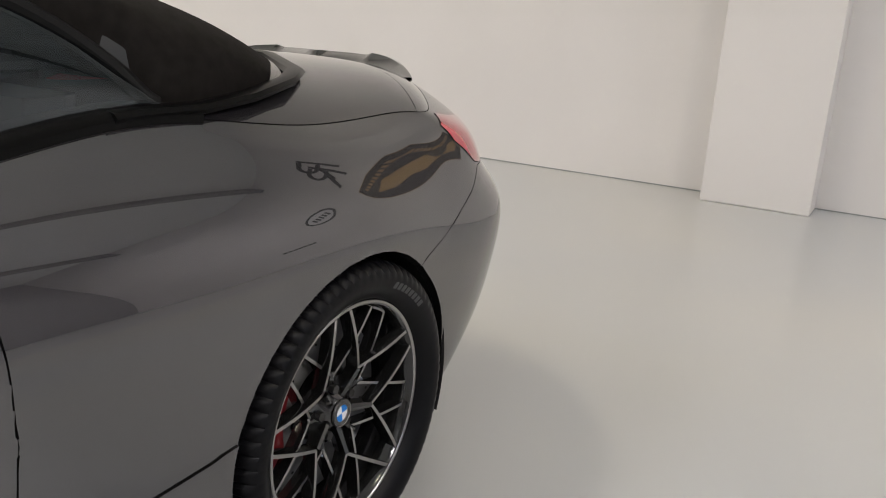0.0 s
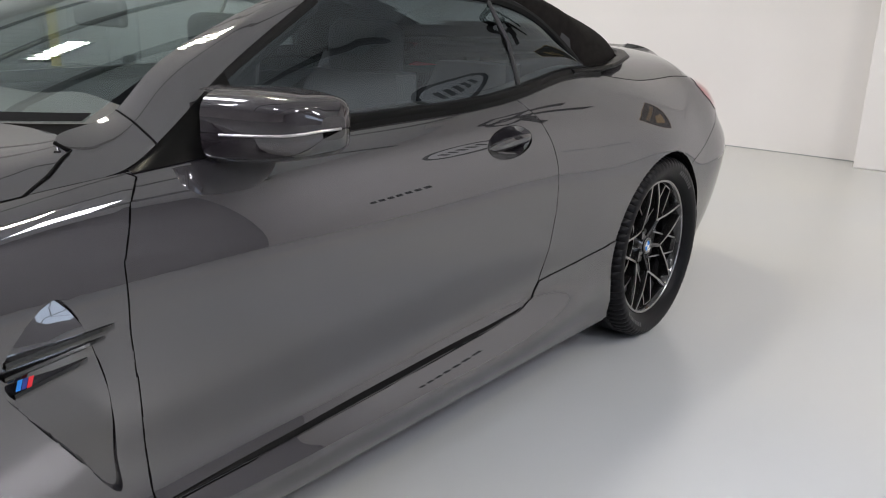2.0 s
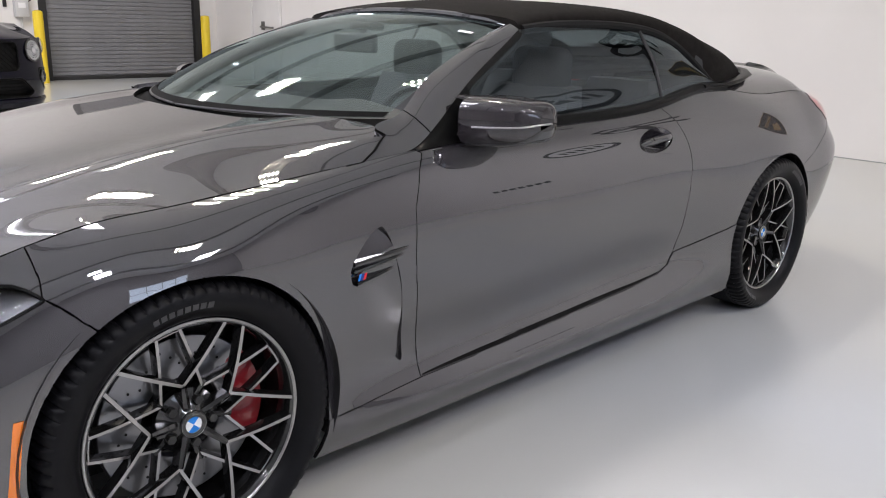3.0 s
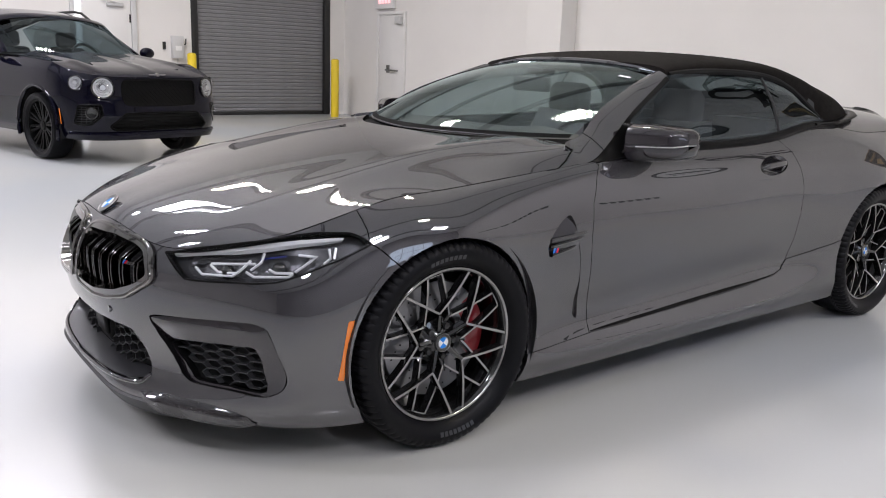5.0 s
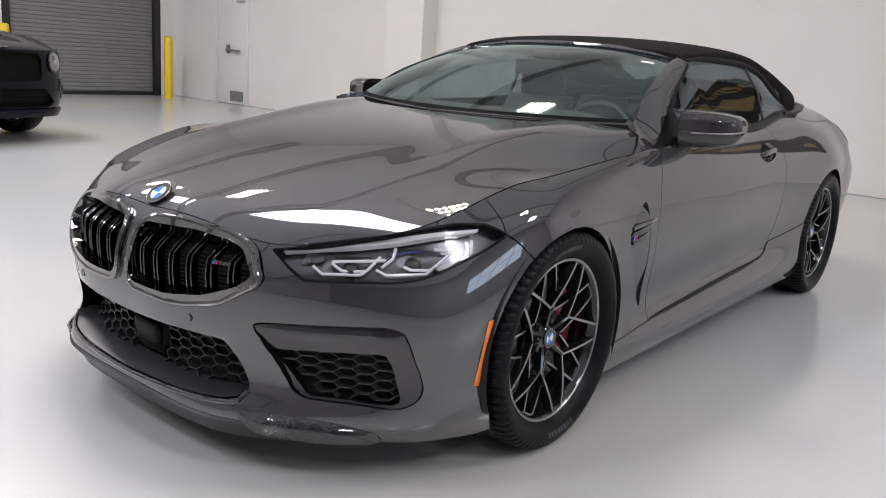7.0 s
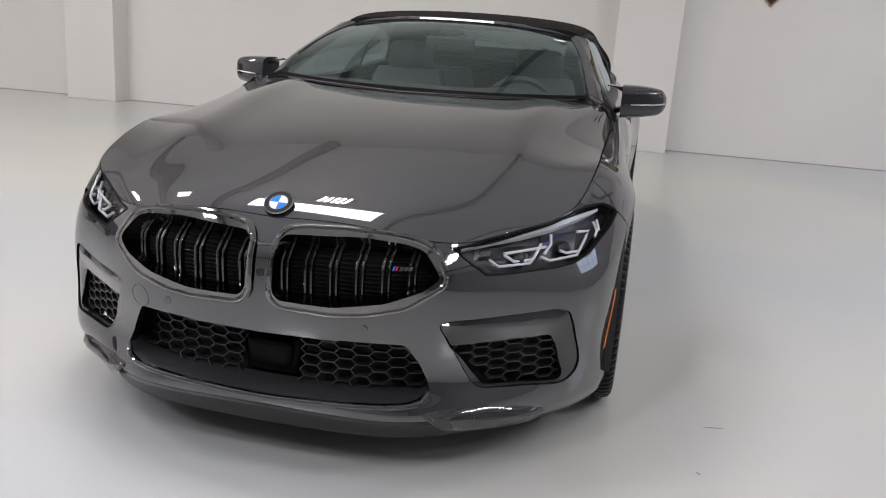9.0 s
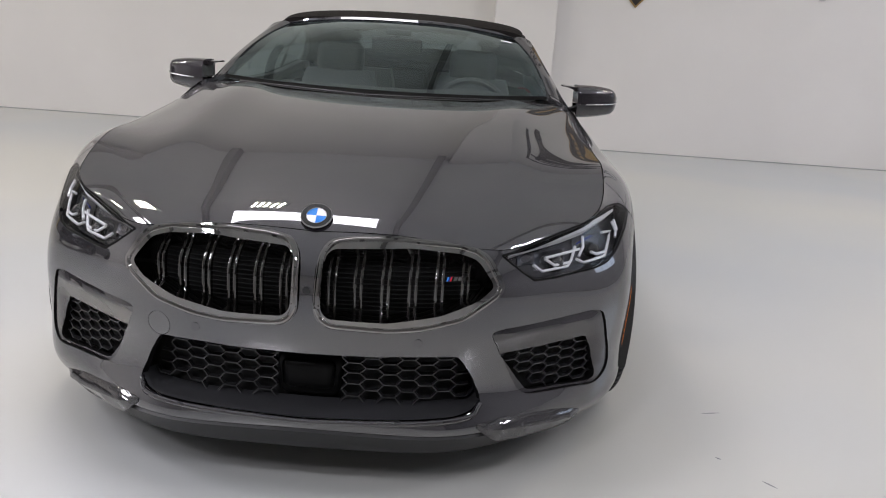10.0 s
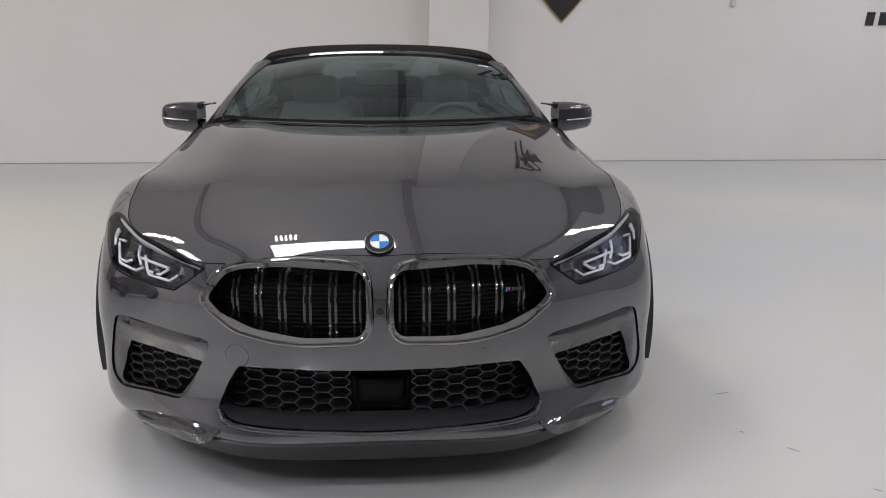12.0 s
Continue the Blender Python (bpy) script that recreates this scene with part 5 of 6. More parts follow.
for lamp, s in zip(headlights, (1, -1)):
    flip = Matrix.Diagonal((s, 1, 1, 1))
    faces = [f for f, k in zip(FACES, KIND) if k == "headlight"]
    bm = bmesh.new()
    ids = sorted({i for f in faces for i in f})
    pos = skin(*UW[ids].T) - normals(*UW[ids].T) * .045
    verts = {i: bm.verts.new((s * p[0], p[1], p[2])) for i, p in zip(ids, pos)}
    for f in faces:
        bm.faces.new([verts[i] for i in f])
    part("lamp_housing", sealed(bm), LAMPBOX, lamp, "dark metallic headlight housing")
    bm = bmesh.new()
    top = at_skin(STRIP, .012)
    low = at_skin(STRIP_LOW, .026)
    sheet(bm, [[flip @ a, flip @ a.lerp(b, .5) + Vector((s * .004, -.004, 0)), flip @ b] for a, b in zip(top, low)])
    part("light_strip", sealed(bm), LIGHTBAR, lamp, "silver strip along the lamp's upper edge")
    for pts in DRL:
        bm = bmesh.new()
        dense = refine(pts, False, .02)
        tube(bm, [flip @ p for p in at_skin(dense, .016)], .0042, 8)
        part("light_bar", bm, LIGHTBAR, lamp, "pale bent light bar")
    for x0, x1, z0, z1 in ((.598, .690, .622, .668), (.715, .812, .630, .690), (.55, .60, .640, .668)):
        bm = bmesh.new()
        rows = []
        for a in np.linspace(0, 1, 9):
            rows.append([flip @ p for p in at_skin([(x0 + (x1 - x0) * a, z0 + (z1 - z0) * b) for b in np.linspace(0, 1, 7)], .040)])
            rows[-1] = [p + Vector((0, .012 * math.sin(math.pi * a) * math.sin(math.pi * k / 6), 0)) for k, p in enumerate(rows[-1])]
        sheet(bm, rows)
        part("reflector", sealed(bm), DARKSILVER, lamp, "silver reflector bowl")
    bm = bmesh.new()
    rows = [[flip @ p for p in at_skin([(x, .665 + .25 * (x - .70) + dz) for dz in (0, .0045)], .030)] for x in np.linspace(.72, .775, 8)]
    sheet(bm, rows)
    part("blue_fin", sealed(bm), NAVY, lamp, "small blue accent fin")
    for x, z in ((.66, .632), (.775, .652)):
        bm = bmesh.new()
        c = at_skin([(x, z)], .034)[0]
        bmesh.ops.create_uvsphere(bm, u_segments=20, v_segments=10, radius=.024, matrix=flip @ Matrix.Translation(c))
        part("projector", bm, GLOSS, lamp, "dark projector lens")
    bm = bmesh.new()
    ring = CUT["headlight"]
    pr = skin(ring[:, 0], ring[:, 1]) - normals(ring[:, 0], ring[:, 1]) * .002
    tube(bm, [(s * p[0], p[1], p[2]) for p in pr], .0042, 6, closed=True)
    part("lamp_gasket", bm, BELT, lamp)

# amber side markers and gills
for s in (1, -1):
    bm = bmesh.new()
    uw = side([(-1.772, .497), (-1.790, .495), (-1.818, .31), (-1.800, .306)])
    lo, hi = [], []
    for t in np.linspace(0, 1, 10):
        a, b = uw[0] * (1 - t) + uw[3] * t, uw[1] * (1 - t) + uw[2] * t
        pts = []
        for k, e in ((0, 0), (.12, .004), (.5, .006), (.88, .004), (1, 0)):
            c = a * (1 - k) + b * k
            p = skin(*c) + normals(*c) * (e * min(1, 8 * t + .2, 8 * (1 - t) + .2) * .3 + .001)
            pts.append((s * p[0], p[1], p[2]))
        lo.append(pts)
    sheet(bm, lo)
    part("side_marker", sealed(bm), AMBER, car, "amber side marker lens")
    for y0, z0, y1, z1, half, mat in ((-.968, .655, -.782, .668, .006, GLOSS), (-.972, .634, -.80, .652, .004, GLOSS), (-.960, .600, -.835, .622, .005, GLOSS)):
        bm = bmesh.new()
        rows = []
        for t in np.linspace(0, 1, 12):
            u, w = side([(y0 + (y1 - y0) * t, z0 + (z1 - z0) * t)])[0]
            p, n = skin(u, w), normals(u, w)
            d = .006 * min(1, 6 * (1 - t) + .2)
            rows.append([(s * (p[0] + n[0] * e), p[1], p[2] + h) for e, h in ((-.02, half), (d * .6, half), (d, 0), (d * .6, -half), (-.02, -half))])
        sheet(bm, rows)
        part("vent_blade", sealed(bm), mat, car, "gloss black gill blade")
    for k, mat in enumerate((BLUE, NAVY, SCARLET)):
        bm = bmesh.new()
        uw = side([(-.955 + .009 * k + dy + .3 * dz, .618 + dz) for dy, dz in ((0, -.009), (.008, -.009), (.008, .009), (0, .009))])
        sheet(bm, [[(s * (c[0] + .002), c[1], c[2]) for c in skin(uw[[0, 1], 0], uw[[0, 1], 1])], [(s * (c[0] + .002), c[1], c[2]) for c in skin(uw[[3, 2], 0], uw[[3, 2], 1])]])
        part("badge_stripe", sealed(bm), mat, car)

# door handles and mirrors
for d, s in zip(doors, (1, -1)):
    bm = bmesh.new()
    rows = []
    for t in np.linspace(0, 1, 18):
        y = .345 + .215 * t
        z = .846 + .016 * t
        u, w = side([(y, z)])[0]
        p, n = skin(u, w), normals(u, w)
        g = (1 - (2 * t - 1) ** 6) * .9 + .1
        rows.append([(s * (p[0] + n[0] * e), p[1], p[2] + h * g) for e, h in ((-.006 * g, -.012), (.012 * g, -.014), (.020 * g, -.006), (.020 * g, .006), (.012 * g, .013), (-.006 * g, .012))])
    sheet(bm, rows)
    part("door_handle", sealed(bm), PAINT, d, "body-coloured pull handle")
    # mirror: cap above, dark shell below
    def shell_point(a, t, s=s):
        """a round the shell, t from its inner to its outer end."""
        cx = .846 + .194 * t
        close = math.sqrt(1 - .80 * max(0, (t - .80) / .20) ** 2.5)
        top, low = (.070 - .024 * t ** 2.5) * close, (.076 - .022 * t ** 2) * close
        c, n = math.cos(a), math.sin(a)
        y = -.440 + .055 * t + .104 * (1 - .35 * t ** 3) * close * math.copysign(abs(c) ** .55, c)
        z = .983 + .006 * t + (top if n > 0 else low) * math.copysign(abs(n) ** .52, n)
        return (s * cx, min(y, -.352 + .03 * t), z)
    for name, a0, a1, mat, label in (("mirror_cap", -.02, math.pi + .02, PURPLE, "gloss carbon mirror cap"), ("mirror_shell", math.pi + .025, math.pi + .72, PURPLE, "gloss carbon lower mirror shell"), ("mirror_base", math.pi + .76, 2 * math.pi - .05, GLOSS, "gloss black mirror underside")):
        bm = bmesh.new()
        rows = [[shell_point(a, t) for a in np.linspace(a0, a1, 28)] for t in np.linspace(0, 1, 22)]
        sheet(bm, rows)
        for end in (rows[0], rows[-1]):
            bm.faces.new([bm.verts.new(p) for p in end])
        ob = part(name, sealed(bm), mat, d, label)
    bm = bmesh.new()
    rows = []
    for t in np.linspace(0, 1, 9):
        x, z = .780 + .095 * t, 1.047 - .006 * t
        h = .004 + .045 * t ** 2.4
        rows.append([(s * x, -.43 - .02 * (1 - t) + dy, z + dz) for dy, dz in ((-.045, -h), (-.045, 0), (.0, .004), (.03, 0), (.03, -h), (-.045, -h))])
    sheet(bm, rows)
    part("mirror_horn", sealed(bm), CARBON, d, "pointed carbon mirror horn")
    bm = bmesh.new()
    sheet(bm, [[(s * x, -.350 + .156 * (x - .85), z) for x in np.linspace(.862, 1.005, 8)] for z in np.linspace(.935, 1.025, 5)])
    part("mirror_glass", bm, MIRROR, d)
    bm = bmesh.new()
    rows = []
    for t in np.linspace(0, 1, 12):
        x, y, z = .775 + .10 * t, -.53 + .10 * t, .945 + .012 * t - .012 * math.sin(t * math.pi)
        rows.append([(s * x, y + dy * (1 - .3 * t), z + dz) for dy, dz in ((-.05, 0), (-.03, .010), (.03, .014), (.05, 0), (.03, -.012), (-.03, -.012), (-.05, 0))])
    sheet(bm, rows)
    part("mirror_arm", sealed(bm), BELT, d, "gloss black mirror arm")
    bm = bmesh.new()
    line = []
    for t in np.linspace(.22, 1, 16):
        p = shell_point(math.pi + .035, t)
        line.append((p[0] + s * .002 * (t > .95), p[1] - .002, p[2]))
    tube(bm, line + [(line[-1][0], line[-1][1] + .05, line[-1][2])], .0028, 6)
    part("turn_signal", bm, SILVER, d, "thin silver turn signal line")


# emblem: a dark ring about blue and white quarters
def emblem(name, m, r, parent):
    bm = bmesh.new()
    lathe(bm, [(r * .62, .002), (r * .66, .0035), (r * .95, .0035), (r, .001), (r, -.004), (r * .6, -.004)], 40, m)
    ob = part(name, sealed(bm), GLOSS, parent, "round emblem with a black ring and blue and white quarters")
    bm = bmesh.new()
    lathe(bm, [(r * .93, .003), (r * .965, .0048), (r * 1.01, .001)], 40, m)
    lathe(bm, [(r * .60, .002), (r * .63, .0042), (r * .66, .002)], 40, m)
    part("emblem_rim", bm, SILVER, ob)
    for k in range(4):
        bm = bmesh.new()
        arc = [m @ Vector((r * .62 * math.cos(a), r * .62 * math.sin(a), .0024)) for a in np.linspace(k * math.pi / 2, (k + 1) * math.pi / 2, 10)]
        bm.faces.new([bm.verts.new(p) for p in [m @ Vector((0, 0, .0028))] + arc])
        part("emblem_quarter", bm, BLUE if k % 2 else WHITE, ob)
    return ob


hp = Vector((0, -2.215, .7375))
emblem("bonnet_emblem", look(hp, hp - Vector((0, -.62, .80))) @ pose(0, 0, .001), .041, car)


# wheels: axis along local z, outer face up
def make_wheel():
    rim_r = .262
    bm = bmesh.new()
    lathe(bm, [(rim_r + .006, -.13), (rim_r - .006, -.125), (.235, -.05), (.238, .05), (.246, .085), (.252, .092), (rim_r, .094), (rim_r + .008, .088), (rim_r + .004, .07)], 72)
    wheel = part("wheel", bm, GLOSS, car, "black spoked wheel with machined silver faces")
    bm = bmesh.new()
    lathe(bm, [(.2535, .0925), (.2560, .0950), (.2605, .0950), (.264, .0915)], 96)
    part("rim_lip", bm, SILVER, wheel, "bright rim lip")
    # tyre
    n = 304
    prof = [(rim_r, .088), (.272, .104), (.290, .118), (.312, .126), (.330, .122), (.342, .112), (.349, .095), (.351, .062), (.345, .058), (.345, .050), (.3515, .046), (.352, .0),
            (.3515, -.046), (.345, -.050), (.345, -.058), (.351, -.062), (.349, -.095), (.335, -.122), (.30, -.122), (.262, -.10)]
    bm = bmesh.new()
    rings = []
    for k in range(n):
        a = 2 * math.pi * k / n
        ring = []
        for i, (r, h) in enumerate(prof):
            if k % 4 == 0 and 4 <= i <= 8:
                r -= .0065 if i > 4 else .003
            ring.append(bm.verts.new((r * math.cos(a), r * math.sin(a), h)))
        rings.append(ring)
    for k in range(n):
        p, q = rings[k], rings[(k + 1) % n]
        for i in range(len(prof) - 1):
            bm.faces.new((p[i], q[i], q[i + 1], p[i + 1]))
    part("tyre", sealed(bm), RUBBER, wheel, "black low-profile tyre")
    # raised marks on the sidewall
    for start in (2.2, 5.34):
        bm = bmesh.new()
        for k in range(8):
            a = start + .060 * k
            made = box(bm, -.008, .008, -.0065, .0065, 0, .0012)
            for v in made:
                v.co = Matrix.Rotation(a, 4, "Z") @ Matrix.Translation((.302, 0, .1215)) @ Matrix.Rotation(radians(-22), 4, "Y") @ v.co
        tagged(part("sidewall_print", bm, LETTER, wheel, "raised grey marks on the tyre sidewall"), kind="stuff")
    # spokes: ten forked arms, in two layers
    out_r = .253
    for layer in range(2):
        face = .078 - .024 * layer
        node_r, spread = (.106, radians(30.5)) if layer == 0 else (.088, radians(30))
        for sign in (1, -1):
            a0 = Vector((node_r, 0, face - .006))
            a1 = Vector((out_r * math.cos(spread), sign * out_r * math.sin(spread), .090 - .014 * layer))
            d = a1 - a0
            side_way = Vector((-d.y, d.x, 0)).normalized()
            bm = bmesh.new()
            rows, top = [], []
            for t in np.linspace(0, 1, 7):
                c = a0.lerp(a1, t) + Vector((0, 0, .006 * math.sin(math.pi * t)))
                wide = (.0043 + .0006 * t) * (1 - .15 * layer)
                rows.append([c + side_way * (wide * 1.3) + Vector((0, 0, -.030)), c + side_way * wide + Vector((0, 0, -.002)), c + side_way * (wide * .8), c - side_way * (wide * .8), c - side_way * wide + Vector((0, 0, -.002)), c - side_way * (wide * 1.3) + Vector((0, 0, -.030))])
                top.append([c + side_way * (wide * .86) + Vector((0, 0, .0006)), c - side_way * (wide * .86) + Vector((0, 0, .0006))])
            sheet(bm, rows)
            arm_mesh = part("spoke", sealed(bm), GLOSS, wheel)
            bm = bmesh.new()
            sheet(bm, top)
            face_mesh = part("spoke_face", sealed(bm), SILVER, arm_mesh, "machined silver spoke face")
            for k in range(5):
                turn = Matrix.Rotation(2 * math.pi * k / 5 + layer * math.pi / 5, 4, "Z")
                if k == 0:
                    arm_mesh.matrix_basis = turn
                else:
                    copy_thing(arm_mesh, turn)
        # stem from hub to fork
        bm = bmesh.new()
        rows = [[(r, y * (1 - .35 * (r - .03) / .07), face - .004 + z - .02 * (.10 - r) / .07) for y, z in ((-.012, -.03), (-.010, 0), (0, .004), (.010, 0), (.012, -.03))] for r in (.03, .055, .08, .103)]
        sheet(bm, rows)
        stem = part("spoke_stem", sealed(bm), GLOSS, wheel)
        for k in range(5):
            turn = Matrix.Rotation(2 * math.pi * k / 5 + layer * math.pi / 5, 4, "Z")
            if k == 0:
                stem.matrix_basis = turn
            else:
                copy_thing(stem, turn)
    # short silver links along the rim between the lower forks
    bm = bmesh.new()
    sheet(bm, [[(r * math.cos(a), r * math.sin(a), .0775) for r in (.240, .2475)] for a in np.linspace(-radians(5.6), radians(5.6), 5)])
    link = part("rim_link", sealed(bm), SILVER, wheel)
    for k in range(1, 5):
        copy_thing(link, Matrix.Rotation(2 * math.pi * k / 5, 4, "Z"))
    bm = bmesh.new()
    lathe(bm, [(.001, .062), (.030, .062), (.036, .056), (.060, .040), (.078, .034), (.080, .0), (.075, -.04)], 40)
    part("hub", sealed(bm), GLOSS, wheel)
    for k in range(5):
        a = 2 * math.pi * (k + .5) / 5
        bm = bmesh.new()
        cylinder(bm, .011, .02, Matrix.Translation((.056 * math.cos(a), .056 * math.sin(a), .046)), 6)
        part("wheel_bolt", bm, BLACK, wheel)
    emblem("centre_cap", Matrix.Translation((0, 0, .0645)), .032, wheel)
    return wheel


X_IN = .9535 - .126 - .005
wheel = make_wheel()
OUTWARD = pose(0, 0, 0, 0, 90, 0)
first_pose = Matrix.Translation((X_IN, HUB_F, HUB_Z + .005)) @ OUTWARD @ pose(0, 0, 0, 0, 0, 48)
wheel.matrix_basis = first_pose
copy_thing(wheel, Matrix.Translation((X_IN + .005, HUB_R, HUB_Z + .005)) @ OUTWARD @ pose(0, 0, 0, 0, 0, 8))
INWARD = pose(0, 0, 0, 0, -90, 0)
copy_thing(wheel, Matrix.Translation((-X_IN, HUB_F, HUB_Z + .005)) @ INWARD @ pose(0, 0, 0, 0, 0, 40))
copy_thing(wheel, Matrix.Translation((-X_IN - .005, HUB_R, HUB_Z + .005)) @ INWARD @ pose(0, 0, 0, 0, 0, 15))
for y, lead in ((HUB_F, 1), (HUB_R, -1)):
    for s in (1, -1):
        m = Matrix.Translation((s * X_IN, y, HUB_Z + .005)) @ (OUTWARD if s > 0 else INWARD)
        bm = bmesh.new()
        lathe(bm, [(.10, .012), (.197, .012), (.199, .010), (.199, -.016), (.10, -.016)], 64, m)
        rotor = part("brake_disc", sealed(bm), GUNMETAL, car, "drilled steel brake disc")
        bm = bmesh.new()
        for k in range(48):
            a, r = 2 * math.pi * k / 48, (.135, .155, .175)[k % 3]
            cylinder(bm, .0032, .002, m @ Matrix.Translation((r * math.cos(a), r * math.sin(a), .0125)), 8)
        tagged(part("disc_holes", bm, DARK, rotor), kind="stuff")
        bm = bmesh.new()
        rows = []
        for a in np.linspace(-.62, .62, 15):
            g = 1 - (abs(a) / .62) ** 4 * .5
            # the angle runs from the car's rear (front wheels) or front (rear wheels), above and below the axle
            way = (lead * math.cos(a + .15), math.sin(a + .15))
            rows.append([Vector((s * (X_IN + h), y + r * way[0], HUB_Z + r * way[1])) for r, h in ((.125, -.015), (.128, .014 * g), (.165, .024 * g), (.205, .018 * g), (.212, -.015), (.212, -.05))])
        sheet(bm, rows)
        part("brake_caliper", sealed(bm), RED, car, "red brake caliper")

# ---- cabin ----
bm = bmesh.new()
rows = []
for t in np.linspace(-1, 1, 25):
    x = .66 * t
    rows.append([(x, -.95 + .31 * abs(t) ** 2.2, .948), (x, -.72 + .18 * t * t, .972 - .02 * t * t), (x, -.52, .985 + .02 * math.exp(-((x - .37) / .14) ** 2)), (x, -.44, .955), (x, -.42, .74), (x, -.45, .60)])
sheet(bm, rows)
part("dashboard", sealed(bm), TRIM, car, "dark dashboard")
bm = bmesh.new()
box(bm, -.80, .80, -.6, 1.25, .30, .34, .01)
for s in (1, -1):
    box(bm, s * .745 - .02, s * .745 + .02, -.55, 1.2, .30, .925, .01)
box(bm, -.11, .11, -.45, .7, .34, .68, .03)
part("cabin_tub", bm, TRIM, car, "dark cabin tub with centre console")


def seat(x, y, w, parent, head=True):
    bm = bmesh.new()
    box(bm, x - w / 2, x + w / 2, y - .30, y + .22, .42, .58, .05, 4)
    base = part("seat", bm, LEATHER, parent, "grey leather seat")
    bm = bmesh.new()
    rows = []
    for t in np.linspace(0, 1, 12):
        z, yy = .52 + .50 * t, y + .16 + .17 * t
        half = w / 2 * (1 - .25 * t ** 3)
        rows.append([(x + half * c, yy + dy - .02 * abs(c) ** 3, z) for c, dy in ((-1, .05), (-.95, -.03), (-.6, -.055), (0, -.04), (.6, -.055), (.95, -.03), (1, .05), (.8, .09), (-.8, .09), (-1, .05))])
    sheet(bm, rows)
    bm.faces.new([bm.verts.new(p) for p in rows[-1][:-1]])
    part("backrest", sealed(bm), LEATHER, base)
    if head:
        bm = bmesh.new()
        box(bm, x - .13, x + .13, y + .28, y + .40, .99, 1.17, .05, 4)
        part("headrest", bm, TRIM, base)


for x in (.37, -.37):
    seat(x, .05, .50, car)
    seat(x * .85, .72, .44, car, False)
bm = bmesh.new()
ring = [(.37 + .185 * math.cos(a), -.33 + .065 * math.sin(a), .86 + .172 * math.sin(a)) for a in np.linspace(0, 2 * math.pi, 40)[:-1]]
tube(bm, ring, .016, 8, closed=True)
tube(bm, [(.19, -.33, .86), (.37, -.345, .855), (.55, -.33, .86)], .018, 8)
tube(bm, [(.37, -.345, .855), (.37, -.40, .80)], .03, 8)
part("steering_wheel", bm, TRIM, car, "black steering wheel")
bm = bmesh.new()
box(bm, -.12, .12, -.27, -.24, 1.135, 1.205, .012, 3)
tube(bm, [(0, -.25, 1.18), (0, -.20, 1.235)], .012, 8)
box(bm, -.06, .06, -.24, -.16, 1.215, 1.245, .01, 2)
part("rear_view_mirror", bm, BLACK, car, "black inside mirror")
bm = bmesh.new()
sheet(bm, [[roof[i, j] * (1, 1, 1) + (0, 0, -.03) for j in range(0, 33, 2)] for i in range(0, 40, 3)])
sheet(bm, [[roof[i, j] * (-1, 1, 1) + (0, 0, -.03) for j in range(0, 33, 2)] for i in range(0, 40, 3)])
part("headlining", sealed(bm), TRIM, car, "dark headlining")
bm = bmesh.new()
a, b = screen_point(.80, .80), screen_point(.86, .83)
sheet(bm, [[screen_point(x, y) + Vector((0, -.004, .004)) for x in (.80, .83, .86, .885)] for y in (.80, .825)])
part("windscreen_sticker", bm, WHITE, car, "small white sticker in the windscreen corner")


# ---- dark navy SUV parked behind ----
suv = empty("suv", "dark navy luxury SUV with a black mesh grille and black wheels", "car")
RING_X = [0, .45, .76, .92, .975, .99, .985, .98, .985, .97, .80, 0]
RING_Y = [-.93, -.92, -.83, -.62, -.38, 0, .45, 1.2, 2.5, 3.4, 4.05, 4.18]
ring_at = spline(np.linspace(0, 11, 12), np.stack([RING_X, RING_Y], 1))
LEVEL_Z = [.27, .36, .50, .70, .88, 1.00, 1.08]
LEVEL_K = [.93, .975, .985, 1.0, .995, .965, .90]


def suv_skin(u, w):
    """The body's side: u round the ring from the nose's middle, w levels up. The nose's top edge lies lower than the sides'."""
    xy = ring_at(u)
    z = np.interp(w, range(7), LEVEL_Z)
    k = spline(np.arange(7), LEVEL_K)(w)
    lift = (.07 * np.clip((xy[..., 1] + .6) / 1.4, 0, 1) - .125 * np.clip((-.25 - xy[..., 1]) / .68, 0, 1) ** .8) * np.clip(w - 3, 0, 3) / 3
    lip = -.05 * np.clip(1 - np.abs(w - 2.2) / 1.2, 0, 1) * np.clip((-.5 - xy[..., 1]) / .3, 0, 1)
    return np.stack([xy[..., 0] * k, np.where(xy[..., 1] < 0, xy[..., 1] * (.94 + .06 * k / 1.0) + lip, xy[..., 1]), z + lift], -1)


S_F, S_R, S_Z = 0.0, 2.995, .377
SUV_GRILLE = [(0, .640), (.43, .645), (.468, .69), (.475, .87), (.445, .925), (0, .935)]
SUV_LOWER = [(0, .375), (.56, .372), (.625, .42), (.47, .560), (0, .568)]
SUV_SIDE = [(.705, .660), (.880, .648), (.897, .440), (.80, .432), (.695, .550)]
_su, _sw = np.meshgrid(np.linspace(0, 5, 240), np.linspace(0, 6, 150), indexing="ij")
_sd = suv_skin(_su, _sw).reshape(-1, 3)


def suv_front(x, z, depth=0.0):
    """A point of the nose, depth metres behind its skin."""
    i = ((_sd[:, 0] - abs(x)) ** 2 + (_sd[:, 2] - z) ** 2).argmin()
    return Vector((x, _sd[i, 1] + depth, z))


